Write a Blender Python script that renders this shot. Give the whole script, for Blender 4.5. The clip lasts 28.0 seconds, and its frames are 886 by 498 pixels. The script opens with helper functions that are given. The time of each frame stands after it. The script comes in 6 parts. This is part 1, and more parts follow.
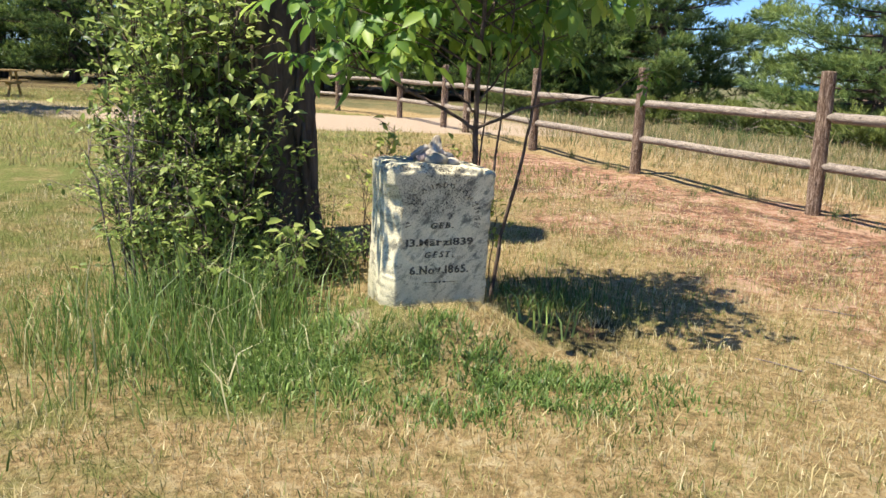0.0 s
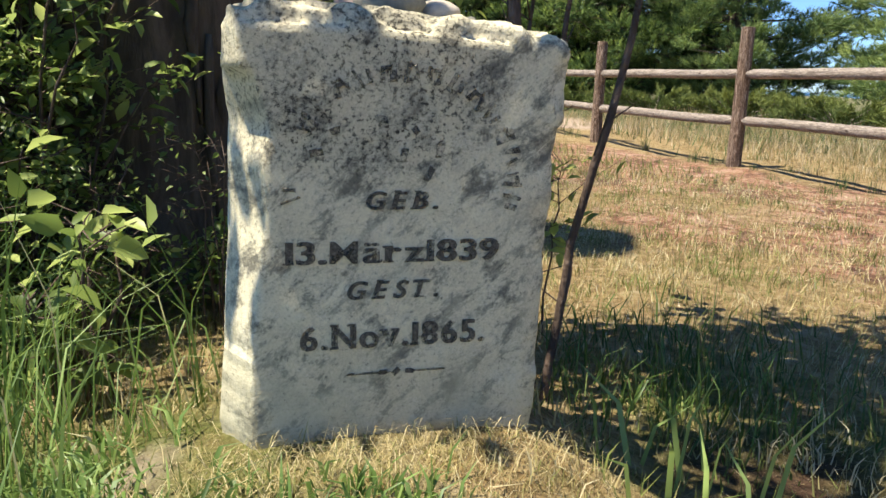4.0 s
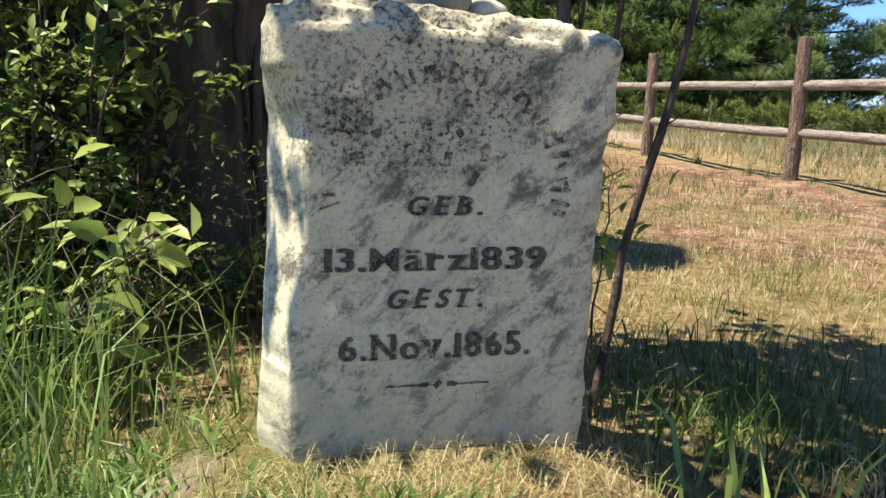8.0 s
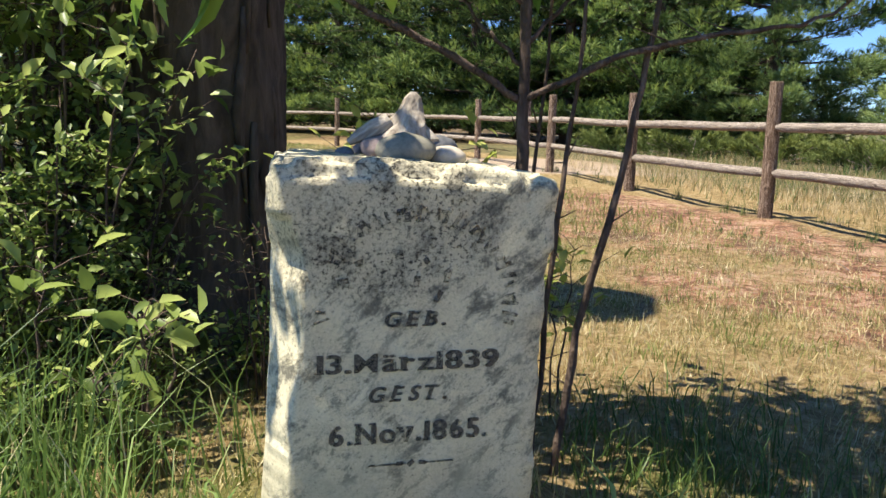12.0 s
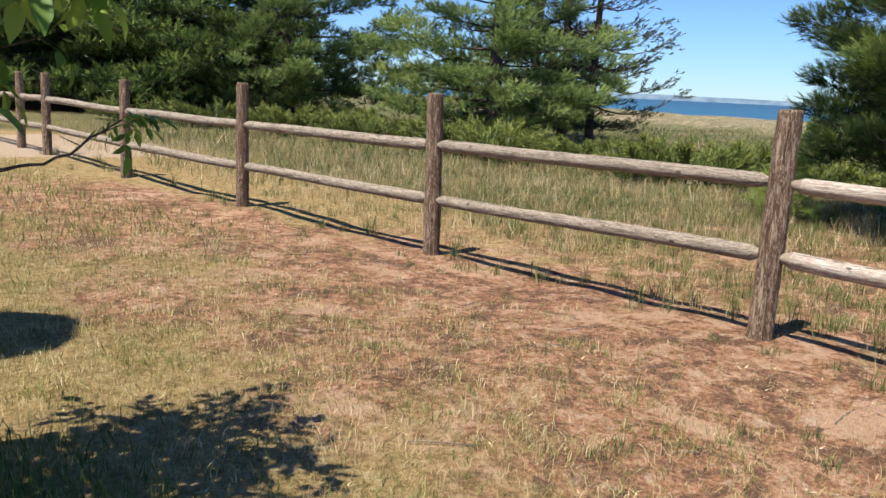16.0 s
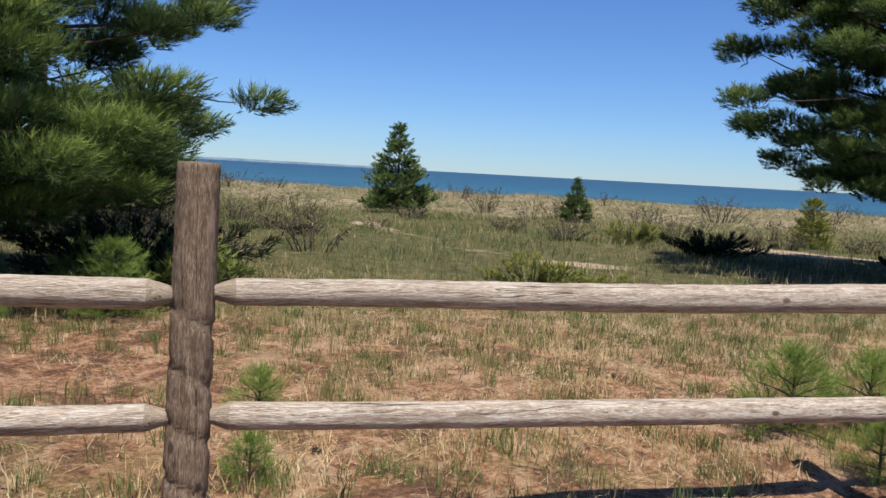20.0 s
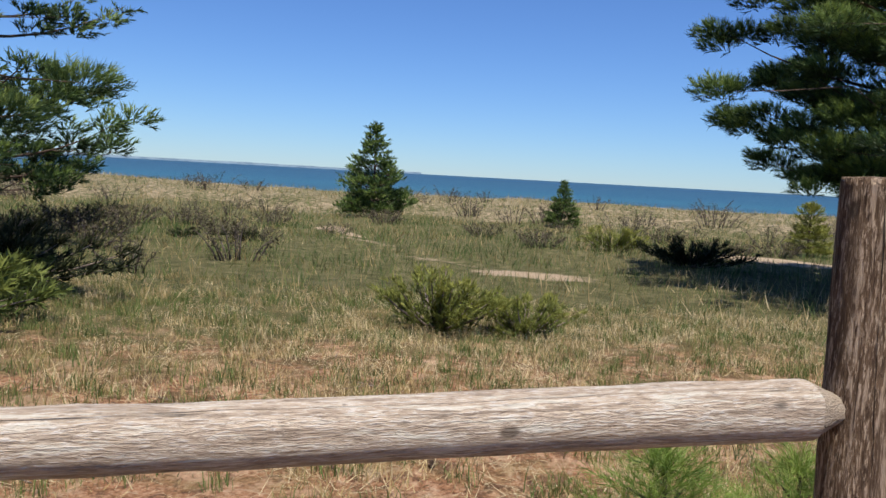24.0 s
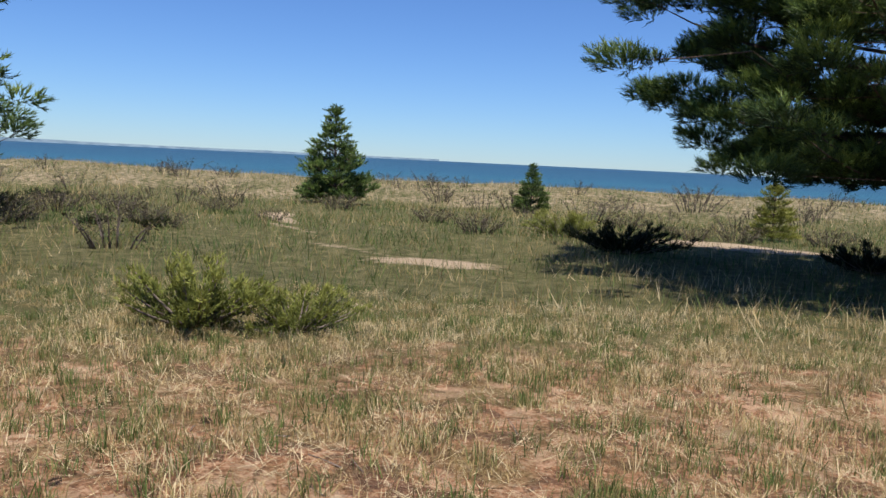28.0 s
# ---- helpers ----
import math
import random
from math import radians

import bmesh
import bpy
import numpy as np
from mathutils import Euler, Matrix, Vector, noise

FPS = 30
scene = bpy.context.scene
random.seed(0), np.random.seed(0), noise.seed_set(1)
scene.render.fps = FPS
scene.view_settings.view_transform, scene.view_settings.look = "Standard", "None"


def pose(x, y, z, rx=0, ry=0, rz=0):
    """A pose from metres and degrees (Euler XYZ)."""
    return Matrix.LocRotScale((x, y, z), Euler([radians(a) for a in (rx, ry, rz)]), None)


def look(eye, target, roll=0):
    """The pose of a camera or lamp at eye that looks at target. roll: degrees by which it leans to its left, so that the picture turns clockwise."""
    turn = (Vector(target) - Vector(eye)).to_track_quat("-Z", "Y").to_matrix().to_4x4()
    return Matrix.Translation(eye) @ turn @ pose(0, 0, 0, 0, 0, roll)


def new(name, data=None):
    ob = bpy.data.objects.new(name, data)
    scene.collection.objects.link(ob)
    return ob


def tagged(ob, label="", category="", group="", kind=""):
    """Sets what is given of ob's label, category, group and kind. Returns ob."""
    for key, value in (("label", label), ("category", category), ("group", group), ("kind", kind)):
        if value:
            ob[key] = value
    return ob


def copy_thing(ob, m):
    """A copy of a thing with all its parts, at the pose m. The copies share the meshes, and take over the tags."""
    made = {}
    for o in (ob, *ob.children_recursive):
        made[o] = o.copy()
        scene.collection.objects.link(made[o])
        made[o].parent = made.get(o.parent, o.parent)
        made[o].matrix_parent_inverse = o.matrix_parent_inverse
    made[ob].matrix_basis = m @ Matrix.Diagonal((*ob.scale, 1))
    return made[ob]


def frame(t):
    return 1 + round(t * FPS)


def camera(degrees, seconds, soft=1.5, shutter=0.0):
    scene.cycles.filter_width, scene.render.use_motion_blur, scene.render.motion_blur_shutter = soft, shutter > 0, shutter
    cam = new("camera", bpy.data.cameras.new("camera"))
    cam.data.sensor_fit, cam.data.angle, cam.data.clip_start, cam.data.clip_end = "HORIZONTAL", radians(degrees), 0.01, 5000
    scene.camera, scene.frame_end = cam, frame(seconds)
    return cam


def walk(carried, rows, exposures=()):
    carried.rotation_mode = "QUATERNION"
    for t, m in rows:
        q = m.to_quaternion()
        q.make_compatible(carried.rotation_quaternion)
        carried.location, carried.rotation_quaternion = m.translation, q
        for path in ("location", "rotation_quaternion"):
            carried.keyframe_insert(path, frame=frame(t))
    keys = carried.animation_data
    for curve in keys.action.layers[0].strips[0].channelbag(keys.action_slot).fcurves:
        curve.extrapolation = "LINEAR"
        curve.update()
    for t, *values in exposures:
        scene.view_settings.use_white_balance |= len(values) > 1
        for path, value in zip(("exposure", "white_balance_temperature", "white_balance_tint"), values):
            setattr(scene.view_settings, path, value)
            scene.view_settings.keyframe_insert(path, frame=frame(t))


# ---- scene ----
cam = camera(57.37, 28.0)
PATH = [
    (0, 0.0000, 0.0000, 1.2276, 77.479, -2.103, 0.000),
    (0.5, 0.0129, 0.3619, 1.2014, 75.037, -2.153, -4.137),
    (1, 0.0311, 0.6949, 1.1730, 74.430, -2.323, -6.021),
    (1.5, 0.0623, 1.0633, 1.1479, 74.338, -2.342, -7.004),
    (2, 0.1550, 1.4068, 1.0934, 74.812, -2.485, -6.616),
    (2.5, 0.1740, 1.7348, 1.0232, 75.683, -2.546, -4.347),
    (3, 0.1576, 2.0616, 0.9588, 76.600, -2.197, -1.632),
    (3.5, 0.1567, 2.2947, 0.8134, 77.695, -1.937, 1.311),
    (4, 0.1440, 2.3352, 0.7345, 78.102, -2.067, 3.644),
    (4.5, 0.1193, 2.3390, 0.7181, 78.086, -2.033, 5.261),
    (6.5, 0.1404, 2.3747, 0.7146, 78.165, -1.837, 7.248),
    (7, 0.1428, 2.3804, 0.7176, 78.441, -1.817, 7.210),
    (7.5, 0.1454, 2.3805, 0.7168, 78.776, -1.803, 7.062),
    (8, 0.1462, 2.3806, 0.7165, 78.975, -1.851, 7.048),
    (8.5, 0.1481, 2.3785, 0.7187, 79.155, -1.779, 6.912),
    (9, 0.1506, 2.3716, 0.7241, 79.430, -1.807, 6.725),
    (9.5, 0.1537, 2.3564, 0.7313, 79.813, -1.780, 6.573),
    (10, 0.1603, 2.3525, 0.7356, 80.292, -1.649, 6.492),
    (10.5, 0.1616, 2.3475, 0.7329, 80.664, -1.659, 6.409),
    (11, 0.1548, 2.3200, 0.7504, 80.549, -2.012, 6.371),
    (11.5, 0.1673, 2.2469, 0.7916, 80.925, -1.549, 6.232),
    (12, 0.2036, 2.1588, 0.8971, 80.758, -1.524, 6.369),
    (12.5, 0.2687, 1.9897, 1.0780, 80.309, -0.909, 5.786),
    (14.5, 0.5447, 1.6791, 1.3822, 79.607, -2.189, 2.105),
    (15, 0.5750, 1.6123, 1.3865, 79.432, -2.220, -2.948),
    (15.5, 0.6785, 1.5734, 1.3870, 79.041, -2.328, -13.008),
    (16, 0.8567, 1.5236, 1.3841, 78.792, -2.705, -24.377),
    (16.5, 1.0262, 1.4898, 1.3916, 78.541, -3.091, -34.929),
    (17, 1.2486, 1.5409, 1.3725, 78.626, -3.562, -45.331),
    (17.5, 1.4896, 1.5841, 1.3656, 78.723, -3.438, -56.446),
    (18, 1.7466, 1.5353, 1.3606, 79.007, -3.474, -65.889),
    (18.5, 2.0146, 1.4808, 1.3654, 80.091, -3.663, -73.089),
    (19, 2.2819, 1.4673, 1.3578, 81.618, -3.371, -80.230),
    (19.5, 2.5747, 1.3676, 1.3649, 83.356, -3.192, -85.764),
    (20, 2.8259, 1.2273, 1.3772, 84.499, -3.048, -88.133),
    (20.5, 3.1208, 1.1457, 1.3523, 84.743, -3.182, -89.322),
    (21, 3.3739, 1.0257, 1.3518, 84.603, -2.895, -90.213),
    (21.5, 3.5691, 0.8559, 1.3594, 84.617, -2.866, -91.082),
    (22, 3.7920, 0.7281, 1.3623, 84.740, -2.858, -91.563),
    (22.5, 4.0767, 0.6409, 1.3526, 85.197, -3.013, -91.952),
    (24.5, 4.9544, -0.3449, 1.3725, 83.983, -2.999, -86.091),
    (25, 5.0981, -0.6342, 1.3722, 83.038, -2.869, -85.538),
    (25.5, 5.3087, -0.9044, 1.3320, 82.651, -2.831, -85.188),
    (26, 5.5387, -1.2317, 1.3077, 82.359, -2.616, -84.556),
    (26.5, 5.6356, -1.5484, 1.3318, 82.389, -2.742, -84.725),
    (27, 5.7905, -1.8135, 1.3322, 82.478, -2.623, -85.084),
    (27.5, 5.9397, -2.0836, 1.3656, 82.897, -2.576, -85.450),
    (28, 6.0478, -2.3807, 1.3603, 83.764, -2.685, -86.231),
]
walk(cam, [(t, pose(x, y, z, rx, ry, rz)) for t, x, y, z, rx, ry, rz in PATH], [(0.0, 1.28), (1.0, 1.20), (3.2, 1.16), (4.5, 1.26), (13.0, 1.22), (14.7, 1.22), (16.0, 0.92), (17.0, 0.86), (18.0, 0.44), (20.0, 0.48), (28.0, 0.50)])

# ---- light ----
SUN_DIR = Vector((-0.385, -0.14, 1.0)).normalized()
sun = new("sun", bpy.data.lights.new("sun", "SUN"))
sun.data.energy, sun.data.angle, sun.data.color = 4.7, radians(0.53), (1.0, 0.935, 0.83)
sun.matrix_world = look((0, 0, 30), Vector((0, 0, 30)) - SUN_DIR)
world = bpy.data.worlds.new("sky")
scene.world = world
world.use_nodes = True
wn, wl = world.node_tree.nodes, world.node_tree.links
sky = wn.new("ShaderNodeTexSky")
sky.sky_type, sky.sun_disc = "NISHITA", False
sky.sun_elevation = math.asin(SUN_DIR.z)
sky.sun_rotation = math.atan2(SUN_DIR.x, SUN_DIR.y)
sky.altitude, sky.air_density, sky.dust_density, sky.ozone_density = 200, 1.0, 0.0, 2.0
tint = wn.new("ShaderNodeMix")
tint.data_type, tint.blend_type = "RGBA", "MULTIPLY"
tint.inputs[0].default_value, tint.inputs[7].default_value = 1.0, (0.655, 0.96, 1.52, 1)
wl.new(sky.outputs[0], tint.inputs[6])
wl.new(tint.outputs[2], wn["Background"].inputs[0])
wn["Background"].inputs[1].default_value = 0.059

# ---- small tools ----


def empty(name, x, y, z, label, category, group="", kind="", rz=0.0):
    ob = new(name)
    ob.matrix_world = pose(x, y, z, 0, 0, rz)
    ob.empty_display_size = 0.1
    return tagged(ob, label, category, group, kind)


def put(name, mesh, parent=None, label="", m=None):
    ob = new(name, mesh)
    if parent is not None:
        ob.parent = parent
    if m is not None:
        ob.matrix_basis = m
    if label:
        ob["label"] = label
    return ob


def part(name, bm, material, parent, label="", smooth=True):
    me = bpy.data.meshes.new(name)
    bm.to_mesh(me)
    bm.free()
    me.materials.append(material)
    if smooth:
        me.polygons.foreach_set("use_smooth", [True] * len(me.polygons))
    return put(name, me, parent, label)


def array_mesh(name, v, tris, material, tone=None, smooth=False):
    """A mesh from arrays of vertices and equal-sided faces, with one shade number a vertex."""
    me = bpy.data.meshes.new(name)
    v = np.asarray(v, np.float32)
    tris = np.asarray(tris, np.int32)
    n = tris.shape[1]
    me.vertices.add(len(v))
    me.vertices.foreach_set("co", v.ravel())
    me.loops.add(tris.size)
    me.loops.foreach_set("vertex_index", tris.ravel())
    me.polygons.add(len(tris))
    me.polygons.foreach_set("loop_start", np.arange(0, tris.size, n, dtype=np.int32))
    if smooth:
        me.polygons.foreach_set("use_smooth", np.ones(len(tris), bool))
    if tone is not None:
        a = me.attributes.new("tone", "FLOAT", "POINT")
        a.data.foreach_set("value", np.asarray(tone, np.float32))
    me.update(calc_edges=True)
    me.materials.append(material)
    return me


def tube(points, radii, sides=7, rough=0.0, seed=0, cap=True):
    """Vertices and quads of a bent, tapered round bar."""
    p = np.asarray(points, float)
    r = np.asarray(radii, float)
    t = np.gradient(p, axis=0)
    t /= np.linalg.norm(t, axis=1)[:, None] + 1e-9
    up = np.array([0, 0, 1.0]) if abs(t[0, 2]) < 0.9 else np.array([1.0, 0, 0])
    a = np.cross(t, up)
    a /= np.linalg.norm(a, axis=1)[:, None] + 1e-9
    b = np.cross(t, a)
    g = np.random.default_rng(seed)
    ang = np.linspace(0, 2 * np.pi, sides, endpoint=False)
    rr = r[:, None] * (1 + rough * g.standard_normal((len(p), sides)))
    v = p[:, None] + rr[..., None] * (np.cos(ang)[None, :, None] * a[:, None] + np.sin(ang)[None, :, None] * b[:, None])
    v = v.reshape(-1, 3)
    q = []
    for i in range(len(p) - 1):
        for k in range(sides):
            k2 = (k + 1) % sides
            q.append((i * sides + k, i * sides + k2, (i + 1) * sides + k2, (i + 1) * sides + k))
    if cap:
        n = len(v)
        v = np.vstack([v, p[0], p[-1]])
        for k in range(sides):
            k2 = (k + 1) % sides
            q.append((n, k2, k, k))
            e = (len(p) - 1) * sides
            q.append((n + 1, e + k, e + k2, e + k2))
    return v, q


def tubes_mesh(name, bars, material, sides=6, rough=0.05, fine=0):
    """One mesh of many bars, each (points, radii)."""
    me = bpy.data.meshes.new(name)
    vs, fs, n = [], [], 0
    for i, (p, r) in enumerate(bars):
        v, q = tube(p, r, sides if len(p) > 3 or not fine else fine, rough, i, not fine or len(p) > 3)
        vs.append(v)
        fs += [tuple(dict.fromkeys(k + n for k in f)) for f in q]
        n += len(v)
    me.from_pydata(np.vstack(vs).tolist(), [], fs)
    me.polygons.foreach_set("use_smooth", [True] * len(me.polygons))
    me.materials.append(material)
    return me


def unit(v):
    return v / (np.linalg.norm(v, axis=-1, keepdims=True) + 1e-9)


def blades(base, height, width, lean, g, tall=True, side=None):
    """Grass blades: tapered, bent strips. Returns vertices, triangles and the number of vertices a blade."""
    n = len(base)
    ang = g.uniform(0, 2 * np.pi, n)
    across = np.stack([np.cos(ang), np.sin(ang), np.zeros(n)], 1)
    if side is None:
        la = g.uniform(0, 2 * np.pi, n)
    else:
        la = side
    tip = np.stack([np.cos(la) * lean, np.sin(la) * lean, np.sqrt(np.maximum(0.05, 1 - lean ** 2))], 1)
    h, w = height[:, None], width[:, None]
    if tall:
        mid = base + h * 0.55 * unit(tip * 0.5 + np.array([0, 0, 0.6]))
        end = mid + h * 0.5 * unit(tip + np.stack([np.cos(la), np.sin(la), -lean * 0.6], 1) * lean[:, None])
        v = np.stack([base - across * w / 2, base + across * w / 2, mid - across * w * 0.4, mid + across * w * 0.4, end], 1)
        k = np.array([[0, 1, 3], [0, 3, 2], [2, 3, 4]])
    else:
        v = np.stack([base - across * w / 2, base + across * w / 2, base + h * tip], 1)
        k = np.array([[0, 1, 2]])
    m = v.shape[1]
    f = (k[None] + (np.arange(n) * m)[:, None, None]).reshape(-1, 3)
    return v.reshape(-1, 3), f, m


def leaf_cards(base, along, up, length, width, fold=0.25):
    """Folded pointed leaves: two halves that meet in a midrib."""
    a = unit(along)
    s = unit(np.cross(a, up))
    nrm = np.cross(s, a)
    L, w = length[:, None], width[:, None]
    m1, m2 = base + a * L * 0.32, base + a * L * 0.66 - nrm * L * 0.03
    v = np.stack([base, m1 - s * w * 0.46 + nrm * w * fold, m1, m1 + s * w * 0.46 + nrm * w * fold, m2 - s * w * 0.38 + nrm * w * fold * 0.8, m2, m2 + s * w * 0.38 + nrm * w * fold * 0.8, base + a * L - nrm * L * 0.12], 1)
    k = np.array([[0, 2, 1], [0, 3, 2], [1, 2, 5], [1, 5, 4], [2, 3, 6], [2, 6, 5], [4, 5, 7], [5, 6, 7]])
    n = len(base)
    f = (k[None] + (np.arange(n) * 8)[:, None, None]).reshape(-1, 3)
    return v.reshape(-1, 3), f


def smooth(a, b, x):
    t = np.clip((x - a) / (b - a), 0, 1)
    return t * t * (3 - 2 * t)


def wave(x, y, s, seed=0):
    """Cheap smooth noise, about -1 to 1, of scale s."""
    g = np.random.default_rng(100 + seed)
    out = 0
    for k in range(6):
        a, ph, f = g.uniform(0, 2 * np.pi), g.uniform(0, 2 * np.pi), g.uniform(0.6, 1.7)
        out = out + np.sin((x * np.cos(a) + y * np.sin(a)) * f * 2 * np.pi / s + ph + 1.3 * np.sin((x * np.sin(a) - y * np.cos(a)) * 2 * np.pi / s / 1.7 + ph))
    return out / 3.2


# ---- the plan ----
POSTS = [(-7.9, 26.9), (-5.4, 25.1), (-2.93, 23.2), (-1.06, 20.8), (0.05, 18.0), (0.5, 16.5), (1.55, 13.63), (2.61, 10.78), (3.69, 7.86), (4.635, 5.02), (5.455, 2.135), (6.53, -0.903), (7.23, -3.87), (8.0, -6.8), (8.8, -9.75)]
STONE = (0.02, 3.60)


def fence_gap(x, y):
    """Distance from the fence line, positive towards the lake."""
    px = np.array([p[0] for p in POSTS[::-1]])
    py = np.array([p[1] for p in POSTS[::-1]])
    return (x - np.interp(y, py, px)) * 0.945


def ground_z(x, y):
    x, y = np.asarray(x, float), np.asarray(y, float)
    d = np.hypot((x - 0.02) * np.where(x > 0.1, 1.35, 0.9), y - 3.52)
    z = 0.20 * np.exp(-(d / 0.48) ** 4) + 0.03 * np.exp(-(d / 1.3) ** 2)
    z = z + 0.012 * wave(x, y, 1.3, 1) * smooth(60, 20, np.abs(x) + np.abs(y)) + 0.03 * wave(x, y, 5.0, 2)
    z = z - 0.05 * smooth(2.5, 6, x) * smooth(5, -1, y) - 0.065 * np.exp(-(((x - 6.35) / 1.0) ** 2 + ((y + 0.9) / 1.7) ** 2))
    z = z - 0.055 * smooth(5.6, 7.4, y) * smooth(17, 13, y) * np.exp(-(fence_gap(x, y) / 1.6) ** 2)
    z = z - 0.55 * smooth(8, 21, x) - 0.15 * smooth(22, 36, x)
    z = z + 0.62 * smooth(42, 56, x) + smooth(14, 50, x) * (0.12 * wave(x, y, 9.0, 3) + 0.12 * wave(x, y, 23.0, 4))
    z = z - 2.6 * smooth(60, 92, x) - 6 * smooth(88, 180, x)
    return z - 0.01


# ---- materials ----


class Nodes:
    """A short way to write node trees."""

    def __init__(self, name):
        self.mat = bpy.data.materials.new(name)
        self.mat.use_nodes = True
        self.t = self.mat.node_tree
        self.bsdf = self.t.nodes["Principled BSDF"]
        self.out = self.t.nodes["Material Output"]

    def add(self, kind, **values):
        n = self.t.nodes.new(kind)
        for key, v in values.items():
            self.set(n, key, v)
        return n

    def set(self, n, key, v):
        sock = n.inputs[int(key[1:])] if key[0] == "i" and key[1:].isdigit() else n.inputs[key.replace("_", " ")]
        if isinstance(v, bpy.types.NodeSocket):
            self.t.links.new(v, sock)
        else:
            sock.default_value = v

    def coord(self, scale=(1, 1, 1), kind="Object"):
        c = self.t.nodes.new("ShaderNodeTexCoord")
        m = self.add("ShaderNodeMapping", Scale=scale)
        self.t.links.new(c.outputs[kind], m.inputs[0])
        return m.outputs[0]

    def noise(self, vec, scale, detail=4.0, rough=0.55, warp=0.0):
        n = self.add("ShaderNodeTexNoise", Vector=vec, Scale=scale, Detail=detail, Roughness=rough, Distortion=warp)
        return n.outputs[0]

    def ramp(self, fac, stops, ease="LINEAR"):
        n = self.t.nodes.new("ShaderNodeValToRGB")
        n.color_ramp.interpolation = ease
        e = n.color_ramp.elements
        while len(e) < len(stops):
            e.new(0.5)
        for k, (p, c) in enumerate(stops):
            e[k].position = p
            e[k].color = (*c, 1) if not isinstance(c, (int, float)) else (c, c, c, 1)
        self.t.links.new(fac, n.inputs[0])
        return n.outputs[0]

    def mix(self, fac, a, b, mode="MIX"):
        n = self.t.nodes.new("ShaderNodeMix")
        n.data_type, n.blend_type = "RGBA", mode
        for sock, v in ((n.inputs[0], fac), (n.inputs[6], a), (n.inputs[7], b)):
            if isinstance(v, bpy.types.NodeSocket):
                self.t.links.new(v, sock)
            else:
                sock.default_value = (*v, 1) if isinstance(v, tuple) else v
        return n.outputs[2]

    def math(self, op, a, b=0.0):
        n = self.t.nodes.new("ShaderNodeMath")
        n.operation = op
        for sock, v in ((n.inputs[0], a), (n.inputs[1], b)):
            if isinstance(v, bpy.types.NodeSocket):
                self.t.links.new(v, sock)
            else:
                sock.default_value = v
        return n.outputs[0]

    def attr(self, name):
        n = self.t.nodes.new("ShaderNodeAttribute")
        n.attribute_name = name
        return n.outputs[2]

    def bump(self, height, strength, distance):
        n = self.add("ShaderNodeBump", Strength=strength, Distance=distance, Height=height)
        return n.outputs[0]

    def finish(self, color, rough=0.8, normal=None, spec=0.3):
        self.set(self.bsdf, "Base_Color", color if isinstance(color, bpy.types.NodeSocket) else (*color, 1))
        self.set(self.bsdf, "Roughness", rough)
        self.set(self.bsdf, "Specular_IOR_Level", spec)
        if normal is not None:
            self.set(self.bsdf, "Normal", normal)
        return self.mat


def foliage(name, stops, glow=0.35, rough=0.55, spec=0.25):
    """Leaves, needles and blades: shade by the tone number, with light let through."""
    n = Nodes(name)
    tone = n.attr("tone")
    info = n.t.nodes.new("ShaderNodeObjectInfo")
    tone = n.math("ADD", tone, n.math("MULTIPLY", n.math("SUBTRACT", info.outputs["Random"], 0.5), 0.18))
    col = n.ramp(tone, stops)
    n.finish(col, rough, spec=spec)
    through_leaf = n.add("ShaderNodeBsdfTranslucent", Color=col)
    mix = n.add("ShaderNodeMixShader", i0=glow)
    n.t.links.new(n.bsdf.outputs[0], mix.inputs[1])
    n.t.links.new(through_leaf.outputs[0], mix.inputs[2])
    n.t.links.new(mix.outputs[0], n.out.inputs[0])
    return n.mat


